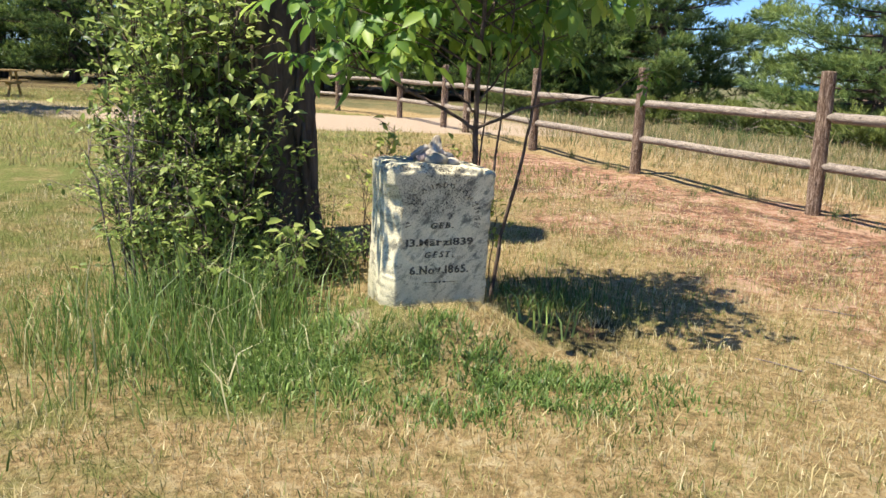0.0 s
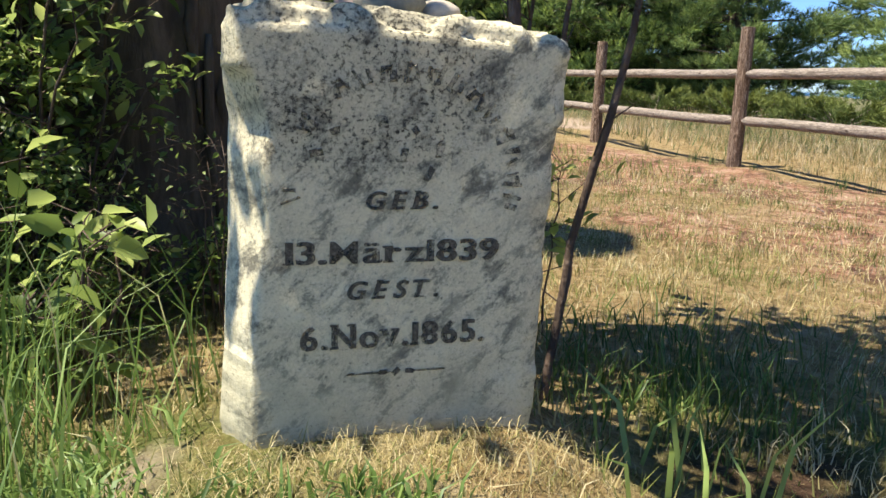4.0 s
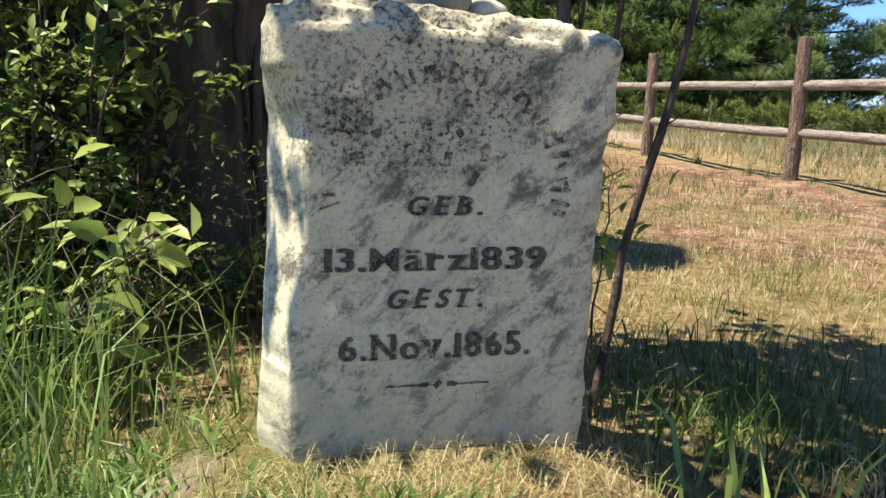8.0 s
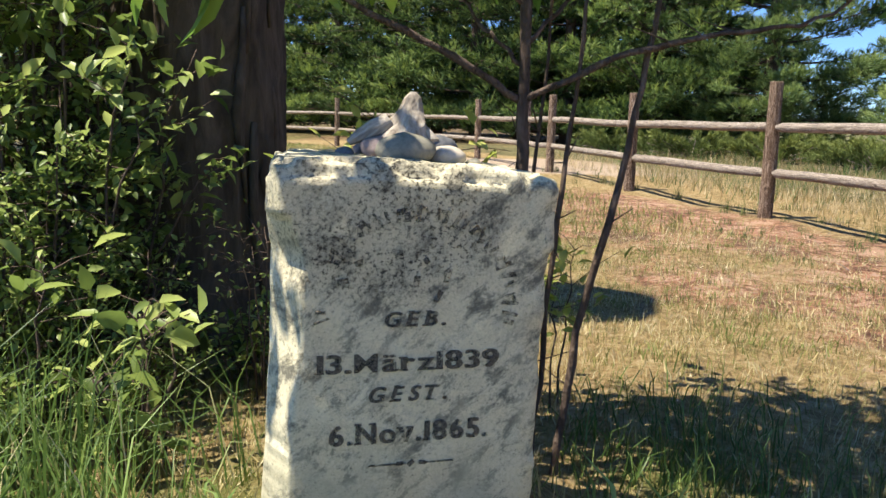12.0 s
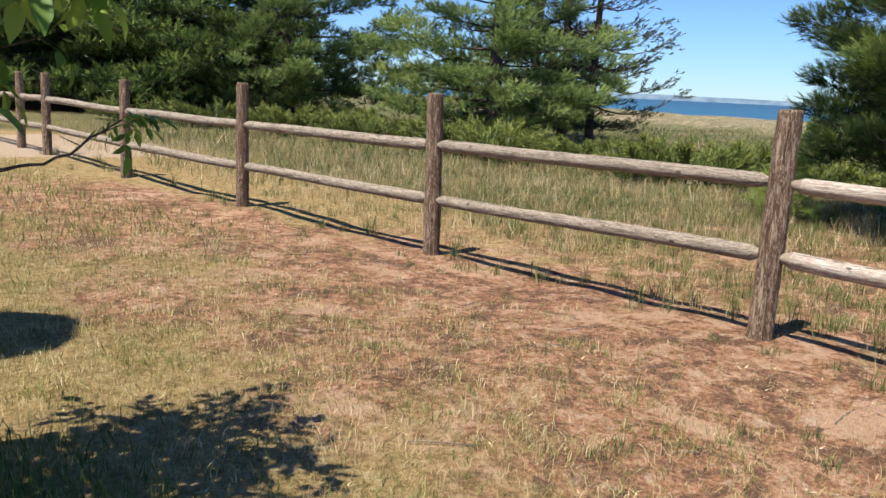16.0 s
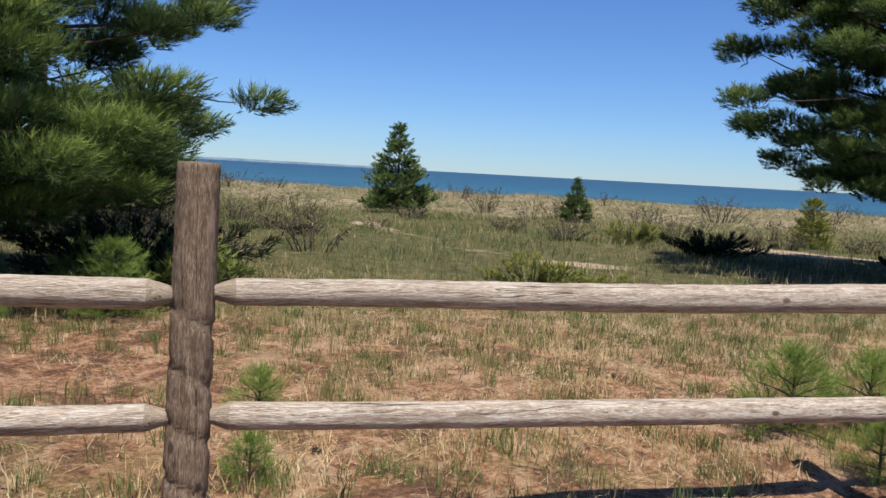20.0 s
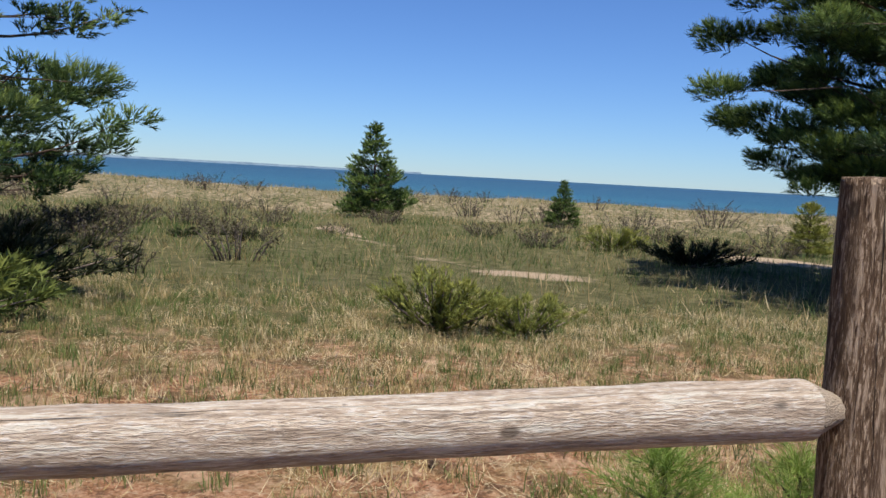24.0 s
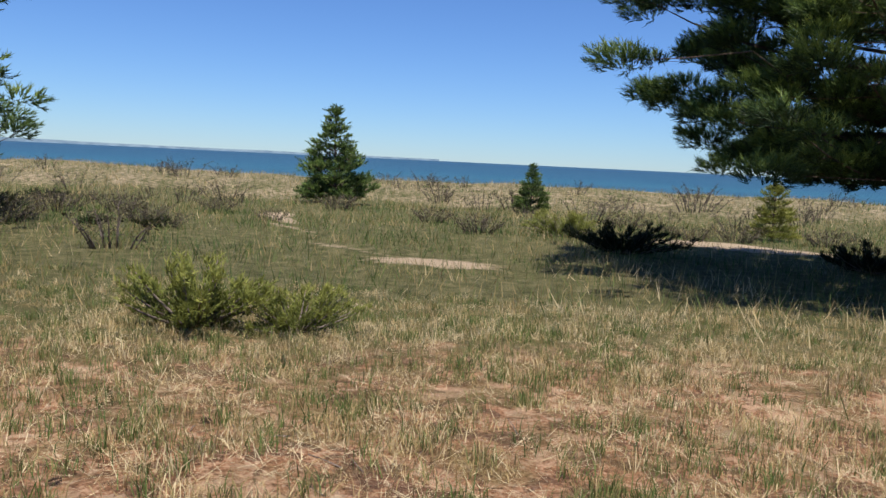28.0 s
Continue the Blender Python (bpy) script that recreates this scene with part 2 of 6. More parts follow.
def wood(name, base, dark, pale, axis=2, streak=(0.6, 0.6), relief=0.012):
    """Weathered wood: short fibres, long checks, grey wear and small knots."""
    n = Nodes(name)

    def along(across, length):
        s = [across] * 3
        s[axis] = length
        return n.coord(tuple(s))

    p = n.coord()
    info = n.t.nodes.new("ShaderNodeObjectInfo")
    grain = n.noise(along(55.0, 6.0), 1.0, 5, 0.65, 0.1)
    fibre = n.noise(along(230.0, 34.0), 1.0, 3, 0.65, 0.2)
    pick = n.noise(along(150.0, 24.0), 1.3, 4, 0.65, 0.4)
    blotch = n.noise(p, 5.0, 5, 0.65)
    col = n.ramp(n.math("ADD", n.math("MULTIPLY", grain, 0.4), n.math("MULTIPLY", fibre, 0.6)), [(0.36, dark), (0.5, base), (0.66, pale)])
    col = n.mix(n.ramp(blotch, [(0.40, 0.0), (0.70, 0.55)]), col, tuple(v * 0.75 for v in base))
    col = n.mix(n.math("MULTIPLY", n.ramp(fibre, [(0.55, 0.0), (0.61, 1.0)]), streak[0]), col, tuple(min(0.8, v * 1.5) for v in pale))
    col = n.mix(n.math("MULTIPLY", n.ramp(pick, [(0.36, 1.0), (0.43, 0.0)]), streak[1]), col, tuple(v * 0.5 for v in dark))
    worn = n.noise(along(75.0, 8.0), 1.0, 4, 0.65, 0.3)
    col = n.mix(n.math("MULTIPLY", n.ramp(worn, [(0.54, 0.0), (0.62, 1.0)]), streak[0]), col, tuple(min(0.85, v * 1.35) for v in pale))
    col = n.mix(n.math("MULTIPLY", n.ramp(worn, [(0.36, 1.0), (0.44, 0.0)]), streak[1]), col, tuple(v * 0.7 for v in dark))
    stain = n.noise(along(16.0, 2.4), 1.0, 5, 0.62, 0.5)
    col = n.mix(n.math("MULTIPLY", n.ramp(stain, [(0.53, 0.0), (0.64, 1.0)]), streak[1] * 0.75), col, tuple(v * 0.85 for v in dark))
    check = n.noise(along(20.0, 0.28), 1.0, 2, 0.45, 0.12)
    line = n.ramp(check, [(0.4945, 1.0), (0.498, 0.0), (0.502, 0.0), (0.5055, 1.0)])
    broken = n.ramp(n.noise(along(8.0, 1.6), 1.0, 3), [(0.38, 0.0), (0.46, 1.0)])
    crack = n.math("MULTIPLY", n.math("SUBTRACT", 1.0, line), broken)
    col = n.mix(n.math("MULTIPLY", crack, 0.9), col, (0.022, 0.016, 0.013))
    kn = n.add("ShaderNodeTexVoronoi", Vector=along(9.0, 5.0), Scale=1.0)
    knot = n.ramp(kn.outputs["Distance"], [(0.075, 1.0), (0.13, 0.0)])
    col = n.mix(n.math("MULTIPLY", knot, 0.85), col, (0.05, 0.035, 0.03))
    col = n.mix(n.math("MULTIPLY", info.outputs["Random"], 0.25), col, tuple(v * 0.8 for v in base))
    col = n.mix(1.0, col, (0.82, 0.81, 0.80), "MULTIPLY")
    h = n.math("SUBTRACT", n.math("ADD", n.math("MULTIPLY", grain, 0.4), n.math("ADD", n.math("MULTIPLY", fibre, 0.6), n.math("MULTIPLY", pick, 0.5))), n.math("MULTIPLY", crack, 0.7))
    return n.finish(col, 0.85, n.bump(h, 1.0, relief), 0.15)


def bark(name, dark, mid, scale=1.0):
    n = Nodes(name)
    c = n.coord((9 * scale, 9 * scale, 2.2 * scale))
    a = n.noise(c, 1.0, 6, 0.65, 0.7)
    b = n.noise(n.coord(), 14 * scale, 4)
    col = n.mix(n.math("MULTIPLY", b, 0.5), n.ramp(a, [(0.3, tuple(v * 0.35 for v in dark)), (0.48, dark), (0.7, mid)]), tuple(v * 0.8 for v in mid))
    return n.finish(col, 0.92, n.bump(n.math("ADD", a, n.math("MULTIPLY", b, 0.3)), 0.9, 0.03), 0.15)


def ground_material():
    n = Nodes("ground_cover")
    p = n.coord()
    big, mid, fine = n.noise(p, 0.45, 4), n.noise(p, 3.2, 5, 0.62), n.noise(p, 38.0, 5, 0.7)
    tiny = n.noise(p, 150.0, 3, 0.7)
    straw = n.ramp(fine, [(0.25, (0.22, 0.135, 0.055)), (0.5, (0.44, 0.305, 0.135)), (0.75, (0.64, 0.49, 0.255))])
    green = n.ramp(fine, [(0.3, (0.09, 0.105, 0.028)), (0.6, (0.24, 0.26, 0.075)), (0.8, (0.42, 0.40, 0.16))])
    lump = n.noise(p, 11.0, 5, 0.7, 0.4)
    patchy = n.noise(p, 1.7, 5, 0.65, 0.5)
    soil = n.ramp(n.math("ADD", n.math("MULTIPLY", fine, 0.6), n.math("MULTIPLY", lump, 0.4)), [(0.36, (0.17, 0.085, 0.048)), (0.5, (0.53, 0.27, 0.145)), (0.62, (0.78, 0.50, 0.32))])
    soil = n.mix(n.ramp(n.math("ADD", patchy, n.math("MULTIPLY", n.math("SUBTRACT", lump, 0.5), 0.35)), [(0.53, 0.0), (0.60, 0.9)]), soil, n.ramp(fine, [(0.3, (0.62, 0.375, 0.23)), (0.7, (0.85, 0.565, 0.37))]))
    soil = n.mix(n.ramp(n.math("ADD", patchy, n.math("MULTIPLY", n.math("SUBTRACT", lump, 0.5), 0.5)), [(0.36, 0.8), (0.46, 0.0)]), soil, n.ramp(fine, [(0.3, (0.10, 0.05, 0.033)), (0.7, (0.34, 0.185, 0.115))]))
    scraps = n.noise(p, 6.5, 6, 0.7, 0.8)
    soil = n.mix(n.ramp(n.math("ADD", scraps, n.math("MULTIPLY", n.math("SUBTRACT", patchy, 0.5), -0.5)), [(0.505, 0.0), (0.58, 0.85)]), soil, n.ramp(fine, [(0.32, (0.085, 0.047, 0.032)), (0.55, (0.25, 0.14, 0.09)), (0.72, (0.48, 0.33, 0.22))]))
    soil = n.mix(n.ramp(scraps, [(0.37, 0.8), (0.43, 0.0)]), soil, n.ramp(fine, [(0.3, (0.55, 0.37, 0.24)), (0.7, (0.86, 0.64, 0.44))]))
    # greyer, darker earth towards the old part of the fence
    place = n.add("ShaderNodeSeparateXYZ", Vector=p)
    old = n.ramp(n.math("ADD", n.math("DIVIDE", place.outputs[1], 10.0), n.math("MULTIPLY", n.math("SUBTRACT", big, 0.5), 0.4)), [(0.20, 0.0), (0.55, 1.0)])
    soil = n.mix(old, soil, n.mix(1.0, soil, (0.88, 0.87, 0.90), "MULTIPLY"))
    straw = n.mix(n.ramp(lump, [(0.36, 0.8), (0.50, 0.0)]), straw, n.ramp(fine, [(0.3, (0.12, 0.085, 0.035)), (0.7, (0.30, 0.235, 0.095))]))
    straw = n.mix(n.ramp(lump, [(0.52, 0.0), (0.66, 0.7)]), straw, (0.64, 0.52, 0.29))
    sand = n.ramp(fine, [(0.2, (0.42, 0.29, 0.19)), (0.6, (0.58, 0.455, 0.32)), (0.8, (0.68, 0.56, 0.42))])
    dune = n.ramp(n.math("ADD", n.math("MULTIPLY", fine, 0.5), n.math("MULTIPLY", mid, 0.5)), [(0.34, (0.04, 0.05, 0.02)), (0.5, (0.14, 0.135, 0.06)), (0.66, (0.33, 0.28, 0.15))])
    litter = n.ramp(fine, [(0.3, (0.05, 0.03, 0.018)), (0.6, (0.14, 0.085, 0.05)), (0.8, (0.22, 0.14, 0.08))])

    def mask(name, soft=0.55):
        v = n.math("ADD", n.attr(name), n.math("MULTIPLY", n.math("SUBTRACT", n.math("ADD", n.math("MULTIPLY", mid, 0.7), n.math("MULTIPLY", big, 0.3)), 0.5), soft * 2.4))
        return n.ramp(v, [(0.36, 0.0), (0.64, 1.0)])

    col = n.mix(mask("green"), straw, green)
    col = n.mix(mask("dune"), col, dune)
    col = n.mix(mask("soil"), col, soil)
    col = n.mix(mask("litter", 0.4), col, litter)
    col = n.mix(mask("sand", 0.45), col, sand)
    # bleached straw and dark crumbs lying about
    col = n.mix(n.ramp(tiny, [(0.60, 0.0), (0.74, 0.55)]), col, (0.66, 0.54, 0.36))
    col = n.mix(n.ramp(tiny, [(0.27, 0.6), (0.38, 0.0)]), col, (0.07, 0.045, 0.03))
    col = n.mix(1.0, col, (0.81, 0.81, 0.81), "MULTIPLY")
    h = n.math("ADD", fine, n.math("MULTIPLY", tiny, 0.5))
    return n.finish(col, 0.95, n.bump(n.math("ADD", h, lump), 1.0, 0.035), 0.05)


def water_material():
    n = Nodes("lake_water")
    p = n.coord((1.0, 0.25, 1.0))
    w = n.noise(p, 0.5, 6, 0.6)
    band = n.noise(n.coord((0.02, 0.002, 1)), 1.0, 4, 0.6)
    far = n.add("ShaderNodeSeparateXYZ")
    n.t.links.new(n.coord(), far.inputs[0])
    near = n.ramp(n.math("DIVIDE", far.outputs[0], 1200.0), [(0.08, (0.026, 0.12, 0.13)), (0.2, (0.007, 0.062, 0.085)), (0.6, (0.003, 0.03, 0.048))])
    col = n.mix(n.ramp(band, [(0.4, 0.0), (0.62, 0.6)]), near, (0.003, 0.028, 0.046))
    return n.finish(col, 0.28, n.bump(w, 0.5, 0.5), 0.08)


def marble_material():
    n = Nodes("weathered_marble")
    p = n.coord()
    big, mid, fine = n.noise(p, 5.0, 5, 0.6, 0.5), n.noise(p, 17.0, 6, 0.68), n.noise(p, 125.0, 5, 0.75)
    grit = n.noise(p, 260.0, 3, 0.7)
    base = n.ramp(n.math("ADD", n.math("MULTIPLY", mid, 0.65), n.math("MULTIPLY", grit, 0.35)), [(0.30, (0.44, 0.37, 0.245)), (0.5, (0.77, 0.68, 0.43)), (0.68, (0.90, 0.815, 0.56))])
    # grey veins and smudges running aslant
    spin = n.add("ShaderNodeMapping", Rotation=(0.0, radians(40), 0.0))
    n.t.links.new(p, spin.inputs[0])
    turn = n.add("ShaderNodeMapping", Scale=(12.0, 8.0, 25.0))
    n.t.links.new(spin.outputs[0], turn.inputs[0])
    v = n.math("ADD", n.math("MULTIPLY", n.noise(turn.outputs[0], 1.0, 6, 0.72, 0.25), 0.8), n.math("MULTIPLY", fine, 0.2))
    vein = n.math("MULTIPLY", n.ramp(v, [(0.50, 0.0), (0.55, 0.6), (0.61, 0.95)]), n.ramp(big, [(0.38, 0.25), (0.50, 1.0)]))
    col = n.mix(vein, base, (0.155, 0.145, 0.105))
    thin = n.math("MULTIPLY", n.ramp(v, [(0.478, 0.0), (0.492, 0.3), (0.506, 0.0)]), n.ramp(mid, [(0.42, 0.0), (0.56, 1.0)]))
    col = n.mix(thin, col, (0.14, 0.135, 0.11))
    sep = n.add("ShaderNodeSeparateXYZ")
    n.t.links.new(p, sep.inputs[0])
    # green-grey algae low down, black lichen high up
    low = n.math("MULTIPLY", n.ramp(n.math("ADD", sep.outputs[2], n.math("MULTIPLY", n.math("SUBTRACT", big, 0.5), 0.45)), [(0.02, 0.8), (0.20, 0.0)]), 0.7)
    col = n.mix(low, col, (0.40, 0.385, 0.245))
    d = n.math("ADD", n.math("POWER", n.math("DIVIDE", n.math("ADD", sep.outputs[0], 0.05), 0.24), 2.0), n.math("POWER", n.math("DIVIDE", n.math("SUBTRACT", sep.outputs[2], 0.55), 0.16), 2.0))
    patch = n.math("MULTIPLY", n.ramp(d, [(0.3, 1.0), (2.8, 0.13)]), n.ramp(big, [(0.36, 0.45), (0.56, 1.0)]))
    dots = n.ramp(n.math("ADD", n.math("MULTIPLY", fine, 0.6), n.math("MULTIPLY", mid, 0.4)), [(0.485, 0.0), (0.54, 1.0)])
    speck = n.ramp(fine, [(0.545, 0.0), (0.575, 1.0)])
    dark = n.math("MULTIPLY", n.math("ADD", n.math("MULTIPLY", dots, 0.45), n.math("MULTIPLY", speck, 0.7)), patch)
    col = n.mix(n.math("MULTIPLY", patch, n.ramp(mid, [(0.4, 0.15), (0.58, 0.55)])), col, (0.22, 0.19, 0.125))
    col = n.mix(dark, col, (0.05, 0.043, 0.03))
    col = n.mix(n.math("MULTIPLY", n.ramp(fine, [(0.62, 0.0), (0.65, 1.0)]), 0.6), col, (0.09, 0.08, 0.06))
    col = n.mix(n.ramp(fine, [(0.27, 0.7), (0.33, 0.0)]), col, (0.76, 0.70, 0.52))
    h = n.math("ADD", n.math("MULTIPLY", mid, 0.6), n.math("ADD", n.math("MULTIPLY", fine, 0.5), n.math("MULTIPLY", grit, 0.3)))
    return n.finish(col, 0.8, n.bump(h, 0.6, 0.005), 0.2)


def ink_material(name, worn):
    """Old black letter paint, flaked off in places down to the stone."""
    n = Nodes(name)
    geo = n.t.nodes.new("ShaderNodeNewGeometry")
    w = geo.outputs["Position"]
    a = n.noise(w, 210.0, 4, 0.7)
    b = n.noise(w, 60.0, 3)
    mixv = n.math("ADD", n.math("MULTIPLY", a, 0.5), n.math("MULTIPLY", b, 0.5))
    col = n.ramp(a, [(0.36, (0.075, 0.062, 0.045)), (0.56, (0.13, 0.112, 0.08)), (0.74, (0.30, 0.26, 0.19))])
    n.finish(col, 0.9, spec=0.1)
    clear = n.add("ShaderNodeBsdfTransparent")
    mix = n.add("ShaderNodeMixShader", i0=n.ramp(mixv, [(worn - 0.05, 0.12), (worn + 0.06, 1.0)]))
    n.t.links.new(n.bsdf.outputs[0], mix.inputs[2])
    n.t.links.new(clear.outputs[0], mix.inputs[1])
    n.t.links.new(mix.outputs[0], n.out.inputs[0])
    return n.mat


def stone_material(name, a, b):
    n = Nodes(name)
    p = n.coord()
    m, f = n.noise(p, 14.0, 5, 0.6), n.noise(p, 120.0, 3, 0.7)
    col = n.ramp(n.math("ADD", n.math("MULTIPLY", m, 0.6), n.math("MULTIPLY", f, 0.4)), [(0.35, a), (0.65, b)])
    return n.finish(col, 0.75, n.bump(f, 0.35, 0.002), 0.3)


M_GROUND = ground_material()
M_WATER = water_material()
M_MARBLE, M_INK, M_FADED = marble_material(), ink_material("worn_letter_paint", 0.455), ink_material("faded_letter_paint", 0.52)
M_POST = wood("post_wood", (0.235, 0.155, 0.098), (0.095, 0.056, 0.037), (0.47, 0.36, 0.265), streak=(0.95, 0.85), relief=0.015)
M_SMOOTHPOST = wood("smooth_post_wood", (0.25, 0.178, 0.122), (0.125, 0.08, 0.058), (0.40, 0.315, 0.24), streak=(0.45, 0.4), relief=0.008)
M_RAIL = wood("rail_wood", (0.61, 0.50, 0.395), (0.32, 0.24, 0.178), (0.80, 0.69, 0.565), streak=(0.55, 0.75), relief=0.012)
M_OLDRAIL = wood("old_rail_wood", (0.345, 0.285, 0.22), (0.165, 0.13, 0.098), (0.50, 0.43, 0.345), streak=(0.45, 0.7), relief=0.011)
M_CUT = wood("cut_rail_end", (0.44, 0.36, 0.275), (0.36, 0.28, 0.21), (0.52, 0.44, 0.35), streak=(0.2, 0.2))
M_BARK = bark("snag_bark", (0.055, 0.042, 0.029), (0.165, 0.128, 0.088))
M_PINE_BARK = bark("pine_bark", (0.07, 0.05, 0.04), (0.19, 0.13, 0.10), 0.6)
M_TWIG = bark("twig_bark", (0.085, 0.06, 0.045), (0.23, 0.165, 0.12), 4.0)
M_DEADWOOD = bark("grey_twigs", (0.16, 0.12, 0.10), (0.36, 0.30, 0.26), 3.0)
M_LAWN = foliage("dry_lawn_blades", [(0.0, (0.10, 0.135, 0.03)), (0.3, (0.215, 0.24, 0.06)), (0.45, (0.36, 0.30, 0.118)), (0.8, (0.50, 0.395, 0.18)), (1.0, (0.60, 0.515, 0.295))], 0.25, 0.7)
M_TALL = foliage("tall_green_grass", [(0.0, (0.06, 0.10, 0.022)), (0.5, (0.14, 0.225, 0.05)), (0.85, (0.30, 0.40, 0.11)), (1.0, (0.58, 0.52, 0.28))], 0.4, 0.45, 0.35)
M_DUNE = foliage("dune_grass_blades", [(0.0, (0.055, 0.10, 0.026)), (0.3, (0.145, 0.195, 0.055)), (0.5, (0.255, 0.205, 0.085)), (0.8, (0.48, 0.35, 0.17)), (1.0, (0.68, 0.57, 0.36))], 0.25, 0.7)
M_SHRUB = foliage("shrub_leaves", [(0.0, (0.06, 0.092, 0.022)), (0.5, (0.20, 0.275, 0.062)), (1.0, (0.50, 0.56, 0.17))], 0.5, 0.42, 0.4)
M_SPROUT = foliage("fresh_sprout_leaves", [(0.0, (0.16, 0.21, 0.04)), (0.5, (0.36, 0.42, 0.08)), (1.0, (0.58, 0.58, 0.16))], 0.5, 0.45, 0.35)
M_ASH = foliage("sapling_leaves", [(0.0, (0.055, 0.115, 0.02)), (0.5, (0.15, 0.27, 0.042)), (1.0, (0.42, 0.52, 0.09))], 0.48, 0.45, 0.3)
M_FAR = foliage("distant_pine_needles", [(0.0, (0.045, 0.075, 0.028)), (0.5, (0.17, 0.245, 0.08)), (1.0, (0.38, 0.46, 0.15))], 0.35, 0.55, 0.25)
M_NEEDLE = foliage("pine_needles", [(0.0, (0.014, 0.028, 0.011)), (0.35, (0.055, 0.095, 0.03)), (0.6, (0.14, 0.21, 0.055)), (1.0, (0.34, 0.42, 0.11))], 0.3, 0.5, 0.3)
M_YOUNG = foliage("young_pine_needles", [(0.0, (0.06, 0.11, 0.022)), (0.5, (0.17, 0.265, 0.05)), (1.0, (0.34, 0.42, 0.10))], 0.35, 0.5, 0.3)
M_REDPINE = foliage("red_pine_needles", [(0.0, (0.035, 0.05, 0.02)), (0.5, (0.085, 0.10, 0.045)), (1.0, (0.16, 0.165, 0.07))], 0.2, 0.55, 0.3)
M_JUNIPER = foliage("juniper_sprays", [(0.0, (0.041, 0.061, 0.016)), (0.5, (0.115, 0.148, 0.037)), (1.0, (0.246, 0.271, 0.066))], 0.25, 0.6, 0.2)
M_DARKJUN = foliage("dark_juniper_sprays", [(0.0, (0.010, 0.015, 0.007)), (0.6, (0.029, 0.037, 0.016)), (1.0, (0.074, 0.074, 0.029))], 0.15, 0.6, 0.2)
M_GOLDJUN = foliage("yellow_green_sprays", [(0.0, (0.061, 0.071, 0.020)), (0.4, (0.164, 0.185, 0.041)), (1.0, (0.349, 0.349, 0.088))], 0.25, 0.6, 0.2)
M_PEBBLE = stone_material("grey_pebble", (0.15, 0.14, 0.10), (0.30, 0.275, 0.20))
M_PEBBLE_PALE = stone_material("pale_pebble", (0.36, 0.30, 0.215), (0.54, 0.47, 0.36))
M_PEBBLE_DARK = stone_material("dark_pebble", (0.075, 0.075, 0.075), (0.18, 0.18, 0.175))
M_PEBBLE_BROWN = stone_material("brown_pebble", (0.20, 0.14, 0.11), (0.40, 0.31, 0.26))
M_TABLE = wood("picnic_table_wood", (0.42, 0.29, 0.12), (0.25, 0.16, 0.07), (0.55, 0.42, 0.22), 0)

M_SCRUB = foliage("dull_scrub_leaves", [(0.0, (0.041, 0.041, 0.021)), (0.5, (0.090, 0.082, 0.041)), (1.0, (0.180, 0.156, 0.074))], 0.2, 0.7)
M_SCRUBWOOD = bark("scrub_twigs", (0.07, 0.055, 0.048), (0.19, 0.155, 0.135), 3.0)
# ---- ground, lake and distance ----


def spaced(lo, hi, core_lo, core_hi, step, grow):
    out = list(np.arange(core_lo, core_hi + 1e-6, step))
    s, v = step, core_hi
    while v < hi:
        s *= grow
        v = min(hi, v + s)
        out.append(v)
    s, v = step, core_lo
    while v > lo:
        s *= grow
        v = max(lo, v - s)
        out.insert(0, v)
    return np.array(out)


